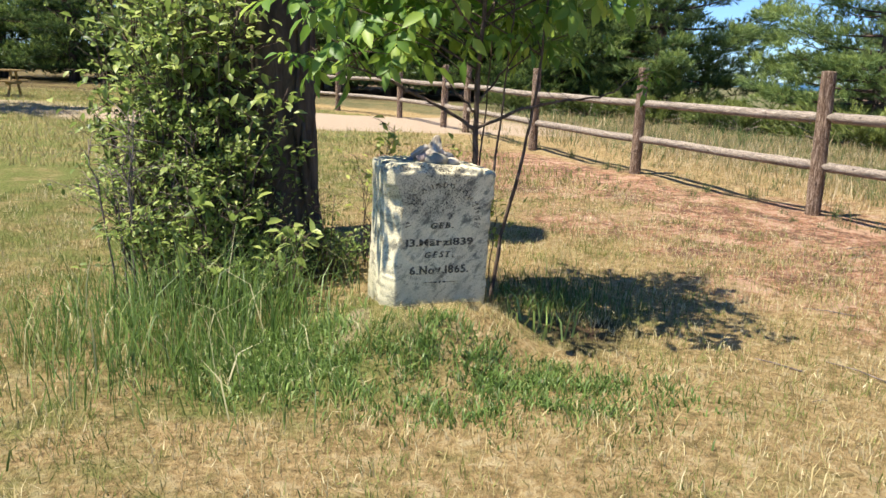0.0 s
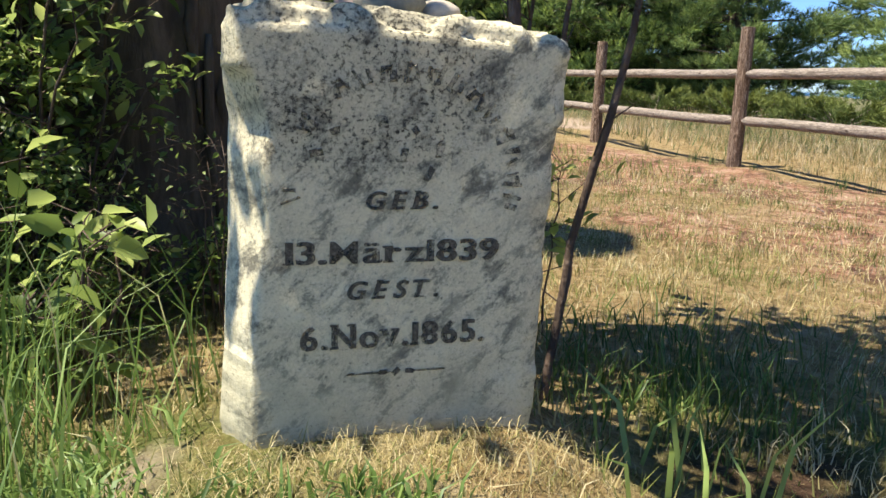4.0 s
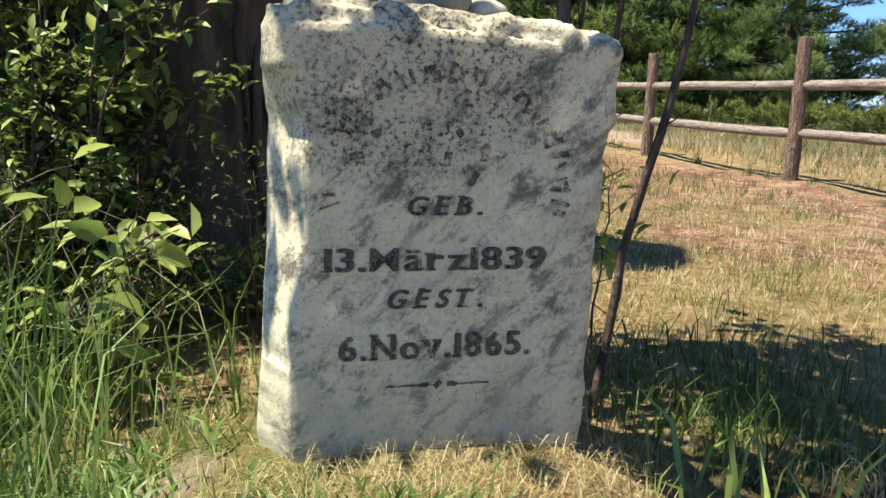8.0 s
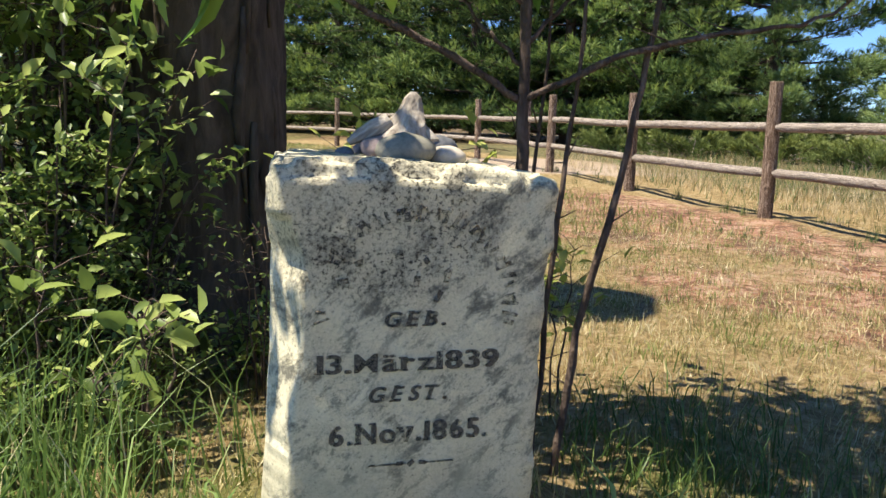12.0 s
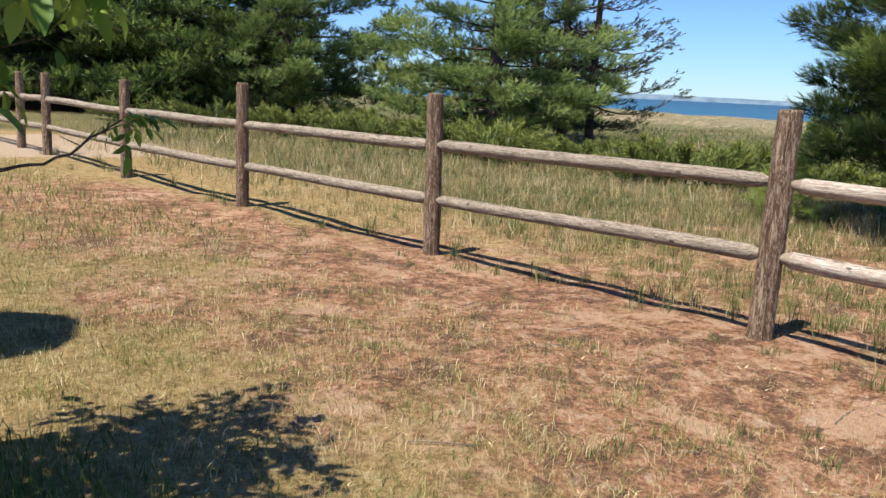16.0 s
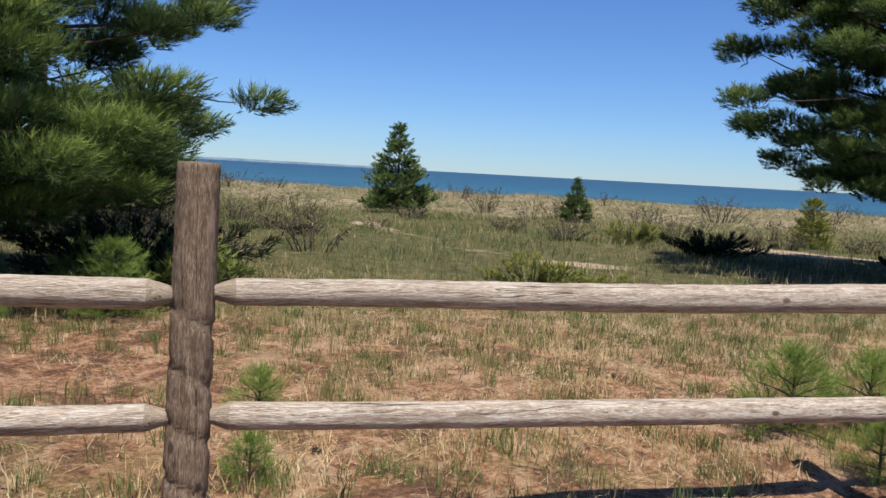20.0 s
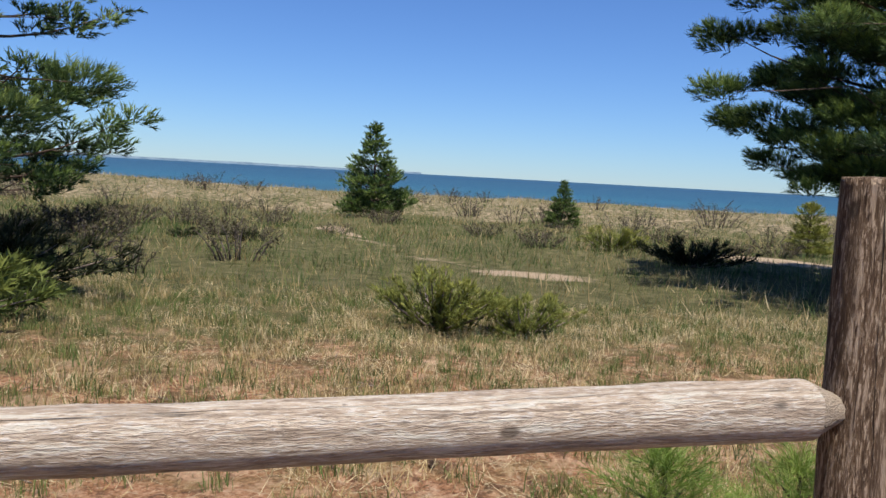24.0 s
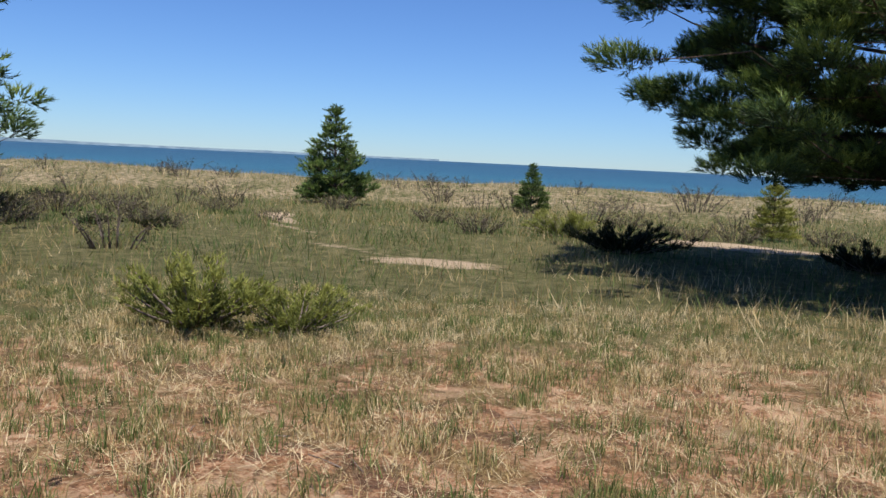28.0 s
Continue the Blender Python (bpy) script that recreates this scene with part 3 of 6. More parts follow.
def zones(x, y):
    """What covers the ground, as masks from 0 to 1."""
    d = fence_gap(x, y)
    inside = smooth(0.6, -0.6, d)
    soil = smooth(-4.3, -1.6, d + 0.6 * wave(x, y, 2.5, 11)) * smooth(16.5, 11.5, y) * 0.72
    soil = soil * inside + (1 - inside) * 0.60 * smooth(10, 3, d) * smooth(14, 6, y)
    soil = np.maximum(soil, 0.85 * np.exp(-(((x - 8.3) / 1.8) ** 2 + ((y - 3.6) / 1.3) ** 2)))
    green = (0.30 + 0.20 * smooth(0.2, -2.5, x) + 0.1 * smooth(4, 9, y)) * inside
    green = green + 0.2 * smooth(2.6, 1.2, y) * smooth(2.2, -1.0, x)
    green = np.maximum(green, 0.75 * np.exp(-(((x + 0.75) / 0.95) ** 2 + ((y - 3.3) / 1.0) ** 2)))
    green = np.maximum(green, 0.62 * np.exp(-(((x - 0.75) / 0.6) ** 2 + ((y - 3.9) / 0.8) ** 2)))
    dune = smooth(0.3, 3.0, d) * 0.62 + 0.4 * smooth(7, 14, d)
    r = y - (18.6 + 1.2 * np.sin(x * 0.22) - 0.18 * x)
    sand = 0.95 * smooth(3.2, 1.9, np.abs(r)) * smooth(4.5, 0.5, d) * (0.55 + 0.45 * smooth(-9.0, -4.0, x))
    sand = np.maximum(sand, smooth(-1.2, -0.4, -np.hypot(x - 0.02, (y - 3.30)) / 0.42) * 0.32)

    def blob(cx, cy, a, b, t):
        c, s = np.cos(t), np.sin(t)
        u, w = ((x - cx) * c + (y - cy) * s) / a, (-(x - cx) * s + (y - cy) * c) / b
        return np.exp(-(u * u + w * w) ** 2)

    for b in ((21.4, -1.3, 0.8, 1.5, 0.0), (23.0, 0.9, 1.9, 0.30, 0.95), (26.5, 2.6, 2.6, 0.30, 0.7), (30.5, 4.0, 2.6, 0.42, 0.35), (33.2, 5.0, 1.5, 0.7, 0.2), (29, -9.2, 3.5, 1.4, 1.0)):
        sand = np.maximum(sand, (0.5 if 22 < b[0] < 27 else 0.75) * blob(*b))
    sand = np.maximum(sand, smooth(38, 47, x + 3 * wave(x, y, 12, 5)) * 0.43 * smooth(-200, -60, -np.abs(y)))
    sand = np.maximum(sand, smooth(60, 66, x))
    sand = np.maximum(sand, 0.65 * np.exp(-(((x + 0.36) / 0.15) ** 2 + ((y - 3.33) / 0.2) ** 2)))
    litter = smooth(27, 33, y - 0.10 * x + 1.5 * wave(x, y, 9, 8)) * smooth(12, 4, x) * 0.55
    litter = np.maximum(litter, 0.5 * np.exp(-(((x + 1.0) / 0.8) ** 2 + ((y - 4.9) / 0.9) ** 2)))
    # dark litter right of the stone, which also paints in the shade there
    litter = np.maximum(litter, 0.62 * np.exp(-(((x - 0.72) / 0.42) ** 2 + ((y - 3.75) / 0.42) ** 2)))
    return dict(soil=soil, green=green, dune=dune, sand=sand, litter=litter)


gx = np.concatenate([spaced(-2500, 11.0, -4.0, 11.0, 0.14, 1.09), np.arange(11.25, 35.0, 0.25), spaced(35.0, 230, 35.0, 35.4, 0.4, 1.09)])
gy = np.concatenate([spaced(-3500, -6.1, -12.0, -6.1, 0.3, 1.09), spaced(-6.0, 3500, -6.0, 11.0, 0.14, 1.09)])
X, Y = np.meshgrid(gx, gy)
V = np.stack([X.ravel(), Y.ravel(), ground_z(X, Y).ravel()], 1)
I = np.arange(X.size).reshape(X.shape)
Q = np.stack([I[:-1, :-1], I[:-1, 1:], I[1:, 1:], I[1:, :-1]], -1).reshape(-1, 4)
me = array_mesh("ground", V, Q, M_GROUND, smooth=True)
for key, val in zones(V[:, 0], V[:, 1]).items():
    me.attributes.new(key, "FLOAT", "POINT").data.foreach_set("value", val.astype(np.float32))
tagged(put("ground", me), "dry sandy lawn running out into grassy dunes", "ground", kind="structure")

lx = np.array([70, 200, 600, 1800, 4900.0])
ly = np.array([-4900, -1500, -400, 0, 400, 1500, 4900.0])
X, Y = np.meshgrid(lx, ly)
V = np.stack([X.ravel(), Y.ravel(), np.full(X.size, -2.55)], 1)
I = np.arange(X.size).reshape(X.shape)
Q = np.stack([I[:-1, :-1], I[:-1, 1:], I[1:, 1:], I[1:, :-1]], -1).reshape(-1, 4)
tagged(put("water", array_mesh("water", V, Q, M_WATER)), "calm deep blue lake reaching to the horizon", "lake", kind="structure")


def far_shore():
    """A thin wooded strip of land across the lake."""
    n = Nodes("far_woods")
    # blue-grey woods: the haze of distance is mixed into the colour
    col = n.ramp(n.noise(n.coord(), 0.02, 4), [(0.35, (0.10, 0.15, 0.20)), (0.65, (0.16, 0.22, 0.27))])
    n.finish(col, 1.0, spec=0.0)
    t = np.linspace(radians(28), radians(86), 160)
    g = np.random.default_rng(4)
    top = 5 + 16 * np.interp(np.degrees(t), [28, 45, 58, 64, 86], [1.3, 1.0, 0.55, 0.25, 0.1]) + 2.5 * np.abs(np.convolve(g.standard_normal(170), np.ones(6) / 6, "same")[:160])
    v, f = [], []
    for k, a in enumerate(t):
        for r, z in ((4300, -3), (4330, top[k]), (4420, top[k] * 0.9), (4450, -3)):
            v.append((r * math.sin(a), r * math.cos(a), z))
    for k in range(len(t) - 1):
        for j in range(3):
            f.append((4 * k + j, 4 * k + 4 + j, 4 * k + 5 + j, 4 * k + 1 + j))
    me = bpy.data.meshes.new("far_shore")
    me.from_pydata(v, [], f)
    me.materials.append(n.mat)
    tagged(put("backdrop", me), "hazy wooded shore far across the lake", "far shore", kind="structure")


far_shore()

# ---- fence ----
POST_H, RAIL_HI, RAIL_LO = 1.37, 0.93, 0.47


def fence_post(seed, height, lean, radius=0.078, spiral=False):
    """A round log post with a sawn, slightly domed top and splits down its sides."""
    g = np.random.default_rng(seed)
    zs = np.concatenate([np.linspace(-0.25, height - 0.02, 90 if spiral else 22), [height - 0.004, height]])
    rad = radius * (1.06 - 0.10 * zs / height) + 0.0008 * g.standard_normal(len(zs))
    rad[-1] = radius * 0.90
    sides = 22
    ang = np.linspace(0, 2 * np.pi, sides, endpoint=False)
    groove = 1 + 0.018 * np.sin(ang * 3 + g.uniform(0, 6)) + 0.014 * np.sin(ang * 7 + g.uniform(0, 6))
    split = g.integers(0, sides, 3)
    v = []
    for z, r in zip(zs, rad):
        for k, a in enumerate(ang):
            q = r * groove[k] * (0.93 if k in split else 1.0) + (0.0006 if spiral else 0.0015) * g.standard_normal()
            if spiral and z < 1.0 and (a / (2 * math.pi) + z * 5.2) % 1 < 0.2:
                q *= 0.88
            v.append((q * math.cos(a) + lean[0] * z, q * math.sin(a) + lean[1] * z, z))
    f = [(i * sides + k, i * sides + (k + 1) % sides, (i + 1) * sides + (k + 1) % sides, (i + 1) * sides + k) for i in range(len(zs) - 1) for k in range(sides)]
    n = len(v)
    v.append((lean[0] * height, lean[1] * height, height + 0.004))
    f += [((len(zs) - 1) * sides + k, (len(zs) - 1) * sides + (k + 1) % sides, n) for k in range(sides)]
    me = bpy.data.meshes.new("post")
    me.from_pydata(v, [], f)
    me.polygons.foreach_set("use_smooth", [len(q.vertices) == 4 for q in me.polygons])
    me.materials.append(M_SMOOTHPOST if spiral else M_POST)
    return me


def fence_rail(length, seed, radius=0.05, old=False, taper=0.0):
    """A peeled log with whittled, tapered ends, lying along its own z axis; slightly bent."""
    g = np.random.default_rng(seed)
    c0, c1 = g.uniform(0.09, 0.115), g.uniform(0.09, 0.115)
    e0, e1 = np.array([0, 0.03, 0.06, c0 - 0.004, c0]) / length, np.array([c1, c1 - 0.004, 0.06, 0.03, 0]) / length
    t = np.concatenate([e0, np.linspace(0.05, 0.95, 36), 1 - e1])
    r = radius * np.interp(t * length, [0, 0.035, c0 - 0.002, c0, length - c1, length - c1 + 0.002, length - 0.035, length], [0.42, 0.52, 0.98, 1, 1, 0.98, 0.52, 0.42]) * (1 + 0.10 * (0.5 - t) * g.choice([-1, 1])) * (1 + taper * (t - 0.5))
    r[5:-5] *= 1 + 0.014 * g.standard_normal(len(t) - 10)
    bow = np.stack([np.sin(t * np.pi) * g.uniform(-0.012, 0.012) + 0.006 * np.sin(t * 9 + g.uniform(0, 6)), np.sin(t * np.pi) * g.uniform(-0.01, 0.006) + 0.005 * np.sin(t * 7 + g.uniform(0, 6))], 1)
    sides = 20
    ang = np.linspace(0, 2 * np.pi, sides, endpoint=False)
    flat = 1 + 0.03 * np.sin(ang * 2 + g.uniform(0, 6)) + 0.02 * np.sin(ang * 5 + g.uniform(0, 6))
    v = []
    for k in range(len(t)):
        for j, a in enumerate(ang):
            q = r[k] * flat[j] + 0.0010 * g.standard_normal()
            v.append((q * math.cos(a) + bow[k, 0], q * math.sin(a) + bow[k, 1], t[k] * length))
    f = [(i * sides + k, i * sides + (k + 1) % sides, (i + 1) * sides + (k + 1) % sides, (i + 1) * sides + k) for i in range(len(t) - 1) for k in range(sides)]
    f += [tuple(range(sides))[::-1], tuple((len(t) - 1) * sides + k for k in range(sides))]
    me = bpy.data.meshes.new("rail")
    me.from_pydata(v, [], f)
    me.polygons.foreach_set("use_smooth", [True] * len(me.polygons))
    me.materials.append(M_OLDRAIL if old else M_RAIL)
    me.materials.append(M_OLDRAIL if old else M_CUT)
    cut = (len(t) - 1) * sides
    me.polygons.foreach_set("material_index", [int(i < 4 * sides or i >= cut - 4 * sides) for i in range(len(me.polygons))])
    return me


fence = empty("split_rail_fence", 5.47, 2.09, 0, "weathered two-rail log fence between lawn and dunes", "fence")
base_at = fence.matrix_world.inverted()
HEIGHT = {7: 1.41, 8: 1.38, 9: 1.37, 10: 1.39, 11: 1.543}
LEAN = {10: (0.022, -0.012), 9: (0.03, 0.01), 11: (0.02, 0.01), 8: (-0.01, 0.02)}
RAIL_UP = {7: (0.93, 0.46), 8: (0.945, 0.475), 9: (0.945, 0.505), 10: (0.955, 0.54), 11: (1.040, 0.538), 12: (0.945, 0.49)}
RAIL_R = {(10, 0): 0.056, (11, 0): 0.050, (10, 1): 0.051, (9, 0): 0.05, (9, 1): 0.05}
for k, (x, y) in enumerate(POSTS):
    z = float(ground_z(x, y))
    lean = LEAN.get(k, tuple(np.random.default_rng(k).uniform(-0.012, 0.012, 2)))
    ob = put("post", fence_post(k, HEIGHT.get(k, POST_H) - (0.03 if k < 8 else 0), lean, 0.073 if k > 8 else 0.071, k == 10), fence, "brown log post" if k == 0 else "")
    ob.matrix_parent_inverse = base_at
    ob.matrix_basis = pose(x, y, z)
    if k + 1 < len(POSTS):
        b = POSTS[k + 1]
        for j in range(2):
            h0 = RAIL_UP.get(k, (RAIL_HI - 0.01, RAIL_LO - 0.01))[j]
            h1 = RAIL_UP.get(k + 1, (RAIL_HI - 0.01, RAIL_LO - 0.01))[j]
            p = Vector((x + lean[0] * h0, y + lean[1] * h0, z + h0))
            l2 = LEAN.get(k + 1, (0, 0))
            q = Vector((b[0] + l2[0] * h1, b[1] + l2[1] * h1, float(ground_z(*b)) + h1))
            d = (q - p).normalized()
            p, q = p + d * 0.035, q - d * 0.035
            ob = put("rail", fence_rail((q - p).length, 50 + 2 * k + j, RAIL_R.get((k, j), 0.05), k < 9, 0.26 if k == 10 else 0.0), fence, "silvery peeled log rail" if k + j == 0 else "")
            ob.matrix_parent_inverse = base_at
            ob.matrix_basis = Matrix.Translation(p) @ d.to_track_quat("Z", "Y").to_matrix().to_4x4()

# ---- gravestone ----
STONE_YAW = 20.0
SW, SD, SH = 0.50, 0.40, 0.64
STONE_Z = 0.185


def stone_mesh():
    """A thick upright block with chipped, rounded edges and a notch in the left front corner."""
    bm = bmesh.new()
    bmesh.ops.create_cube(bm, size=1.0)
    bmesh.ops.subdivide_edges(bm, edges=bm.edges[:], cuts=59, use_grid_fill=True)
    for v in bm.verts:
        c = v.co.copy()
        # rounded corners
        p = Vector((c.x * SW, (c.y + 0.5) * SD, (c.z + 0.5) * SH))
        h = Vector((SW / 2, SD / 2, SH / 2))
        q = p - Vector((0, SD / 2, SH / 2))
        r = 0.022 + 0.010 * noise.noise(p * 9)
        inner = Vector((max(-h.x + r, min(h.x - r, q.x)), max(-h.y + r, min(h.y - r, q.y)), max(-h.z + r, min(h.z - r, q.z))))
        d = q - inner
        if d.length > 1e-6:
            d = d.normalized() * r
        q = inner + d
        p = q + Vector((0, SD / 2, SH / 2))
        edge = sum(abs(abs(a) - b) < 0.03 for a, b in zip(q, h))
        rough = 0.0022 * noise.noise(p * 30) + 0.004 * noise.noise(p * 11)
        if q.y < -h.y + 0.004 and edge < 2:
            rough *= 0.3
        if edge >= 2 and q.z < h.z - 0.03:
            rough += 0.005 * noise.noise(p * 17) + 0.003 * noise.noise(p * 45) - 0.002
        elif edge >= 2:
            rough += 0.013 * noise.noise(p * 17) + 0.009 * noise.noise(p * 45) - 0.006
        n = Vector((q.x / h.x, q.y / h.y, q.z / h.z))
        n = Vector((n.x ** 7, n.y ** 7, n.z ** 7))
        if n.length > 1e-6:
            p += n.normalized() * rough
        # hewn bevel down the left front corner, with a notch near its top
        t = p.x + SW / 2 + p.y * 0.55
        cut = 0.052 - 0.006 * math.sin(p.z * 13) + 0.006 * noise.noise(Vector((0, 3, p.z * 7))) + 0.003 * noise.noise(Vector((2, 3, p.z * 34))) + 0.003 * noise.noise(Vector((5, 1, p.z * 90)))
        if 0.43 < p.z < 0.53:
            cut += 0.012 * math.cos((p.z - 0.48) / 0.05 * math.pi / 2)
        if p.z > 0.545:
            cut *= 0.55
        if t < cut and p.y < 0.2:
            k = cut - t
            p.x += k * 0.75
            p.y += k * 0.45
        # slightly narrower in the middle, a ledge at the foot, a sag of the top to the right
        w = 1 - 0.03 * math.sin(min(1, max(0, p.z / SH)) * math.pi)
        p.x *= w * ((0.965 + 0.07 * p.z / SH) if p.x > 0 else (1.0 - 0.075 * p.z / SH))
        if p.z > 0.49:
            p.x += (0.007 if p.x > 0 else -0.003) * min(1, (p.z - 0.49) / 0.012)
        if p.z > 0.4:
            p.z -= 0.022 * (p.x / SW + 0.5) * (p.z - 0.4) / (SH - 0.4)
            p.z += 0.012 * math.cos(p.x / SW * math.pi) * (p.z - 0.4) / (SH - 0.4)
        p.x += 0.08 * p.y * (0.5 - p.x / SW)
        if p.z < 0.012:
            p.z -= 0.13
        v.co = p
    me = bpy.data.meshes.new("gravestone")
    bm.to_mesh(me)
    bm.free()
    # worn faces are smooth, the broken edges keep their facets
    me.polygons.foreach_set("use_smooth", [max(abs(c) for c in f.normal) > 0.975 or f.normal.z < 0.25 for f in me.polygons])
    me.materials.append(M_MARBLE)
    return me


gravestone = tagged(put("gravestone", stone_mesh()), "weathered white marble grave block with worn inscription", "gravestone")
gravestone.matrix_basis = pose(STONE[0] - 0.010, 3.458, STONE_Z, 0, 0, STONE_YAW)
UPRIGHT = Matrix.Rotation(radians(90), 4, "X")


SERIFS = {"1": ((0.6, 0.0),), "r": ((0.25, 0.0), (0.2, 0.52)), "N": ((0.12, 0.0), (0.12, 0.73), (0.88, 0.73)), "v": ((0.12, 0.52), (0.88, 0.52)), "T": ((0.5, 0.0),), "E": ((0.15, 0.0), (0.15, 0.73)), "B": ((0.1, 0.0), (0.1, 0.73))}


def letters(text, x, z, width, cap, gap=0.16, shear=0.0, word=0.45):
    """Cut letters, one part each, spread over a width, lying a hair above the worn face."""
    meshes, pen = [], 0.0
    for ch in text:
        if ch == " ":
            pen += word
            continue
        cu = bpy.data.curves.new("letter", "FONT")
        cu.body, cu.size, cu.extrude, cu.offset, cu.shear = ch, 1.0, 0.03, 0.008, shear
        tmp = bpy.data.objects.new("letter", cu)
        scene.collection.objects.link(tmp)
        bpy.context.view_layer.update()
        me = bpy.data.meshes.new_from_object(tmp.evaluated_get(bpy.context.evaluated_depsgraph_get()))
        bpy.data.objects.remove(tmp)
        xs = [v.co.x for v in me.vertices]
        x0, x1 = min(xs), max(xs)
        bm = bmesh.new()
        bm.from_mesh(me)
        # a second, shifted cut makes the upright strokes heavy
        twin = bmesh.ops.duplicate(bm, geom=bm.verts[:] + bm.edges[:] + bm.faces[:])
        bmesh.ops.translate(bm, vec=(0.015 if ch == "M" else 0.07, 0, -0.012), verts=[e for e in twin["geom"] if isinstance(e, bmesh.types.BMVert)])
        for at, lev in SERIFS.get(ch, ()):
            r = bmesh.ops.create_cube(bm, size=1.0)
            bmesh.ops.scale(bm, vec=(0.25, 0.055, 0.06), verts=r["verts"])
            bmesh.ops.translate(bm, vec=(x0 + (x1 - x0) * at + shear * lev, lev + (0.022 if lev < 0.1 else -0.022), 0), verts=r["verts"])
        bm.to_mesh(me)
        bm.free()
        meshes.append((me, pen - x0))
        pen += max(xs) + 0.075 - min(xs) + gap
    sx, sy = width / (pen - gap), cap / 0.73
    for me, off in meshes:
        me.materials.clear()
        me.materials.append(M_INK)
        ob = put("letter", me, gravestone)
        ob.matrix_basis = Matrix.Translation((x - width / 2, -0.0014, z - cap / 2)) @ UPRIGHT @ Matrix.Diagonal((sx, sy, 0.05, 1)) @ Matrix.Translation((off, 0, 0))


def bar(w, h, x, z, turn=0.0, name="worn_letter"):
    bm = bmesh.new()
    bmesh.ops.create_cube(bm, size=1.0)
    g = np.random.default_rng(int(abs(x * 7919 + z * 104729) * 1000) % 99991)
    for v in bm.verts:
        v.co = Vector((v.co.x * w * (1 + 0.2 * g.standard_normal()), v.co.y * h * (1 + 0.12 * g.standard_normal()), v.co.z * 0.003))
    ob = part(name, bm, M_INK if name != "worn_letter" else M_FADED, gravestone, smooth=False)
    ob.matrix_basis = Matrix.Translation((x, -0.0014, z)) @ UPRIGHT @ Matrix.Rotation(radians(turn), 4, "Z")
    return ob


letters("GEB.", 0.012, 0.380, 0.105, 0.026, 0.16, 0.2)
letters("13.M\u00e4rz1839", 0.004, 0.307, 0.312, 0.033, 0.06)
letters("GEST.", 0.002, 0.251, 0.135, 0.027, 0.14, 0.3)
letters("6.Nov.1865.", 0.006, 0.183, 0.276, 0.036, 0.09)
# the arched line above is worn to single strokes
for k in range(17):
    a = radians(184 - k * 12.0)
    cx, cz = 0.015 + 0.162 * math.cos(a), 0.398 + 0.160 * math.sin(a)
    turn = math.degrees(a) - 90
    if k in (1, 2):
        continue
    for j, off in enumerate((-0.0075, 0.0075)):
        bar(0.0035 + 0.002 * ((k + j) % 3), 0.027 - 0.009 * ((k + j) % 2), cx + off * math.cos(a - math.pi / 2), cz + off * math.sin(a - math.pi / 2), turn + (16 if (k + j) % 3 == 0 else -7))
    if k % 2:
        bar(0.012, 0.0055, cx + 0.006 * math.cos(a), cz + 0.006 * math.sin(a), turn + 12)
for x, z, w, t in ((-0.085, 0.475, 0.012, 20), (-0.02, 0.492, 0.015, -10), (0.028, 0.478, 0.008, 30), (0.065, 0.452, 0.022, 75), (0.05, 0.418, 0.018, 60), (-0.11, 0.445, 0.016, 10), (0.012, 0.445, 0.016, 80)):
    bar(w, 0.009, x, z, t)
for x, w in ((-0.038, 0.056), (0.056, 0.056)):
    bar(w, 0.0022, x, 0.125, name="rule_line")
for x in (-0.012, 0.008, 0.028):
    bar(0.010, 0.0065, x, 0.125, 45 if x == 0.008 else 0, name="rule_bead")


def pebble(name, size, x, y, z, material, label, seed, rz=0.0, tilt=0.0, group="stones left on the gravestone", category="stone"):
    """A rounded, uneven stone."""
    bm = bmesh.new()
    bmesh.ops.create_icosphere(bm, subdivisions=3, radius=0.5)
    for v in bm.verts:
        n = noise.noise(v.co * 2.2 + Vector((seed, 0, 0))) * 0.16 + noise.noise(v.co * 5 + Vector((0, seed, 0))) * 0.05
        v.co *= 1 + n
        v.co = Vector((v.co.x * size[0], v.co.y * size[1], v.co.z * size[2]))
    me = bpy.data.meshes.new(name)
    bm.to_mesh(me)
    bm.free()
    me.polygons.foreach_set("use_smooth", [True] * len(me.polygons))
    me.materials.append(material)
    ob = tagged(put(name, me), label, category, group)
    ob.matrix_basis = pose(x, y, z, tilt, 0, rz)
    return ob


TOP = STONE_Z + SH - 0.012
# the little heap of stones and driftwood on top
pebble("pebble", (0.105, 0.08, 0.062), -0.015, 3.545, TOP + 0.026, M_PEBBLE, "smooth grey beach stone on the gravestone", 1, 15)
pebble("pebble", (0.075, 0.055, 0.04), 0.052, 3.585, TOP + 0.016, M_PEBBLE_PALE, "pale buff oval beach stone on the gravestone", 2, -20)
pebble("pebble", (0.10, 0.065, 0.05), -0.06, 3.62, TOP + 0.026, M_PEBBLE_BROWN, "brownish flat beach stone on the gravestone", 3, 30)
pebble("pebble", (0.036, 0.03, 0.028), -0.135, 3.60, TOP + 0.014, M_PEBBLE_DARK, "tiny dark pebble on the gravestone", 4)
pebble("pebble", (0.05, 0.035, 0.03), -0.115, 3.66, TOP + 0.018, M_PEBBLE_BROWN, "small brown stone on the gravestone", 5, 70)
pebble("pebble", (0.085, 0.055, 0.05), 0.03, 3.655, TOP + 0.026, M_PEBBLE_DARK, "dark angular stone in the heap", 6, 50)
pebble("pebble", (0.03, 0.024, 0.02), 0.10, 3.60, TOP + 0.004, M_PEBBLE, "small grey pebble on the gravestone", 7)


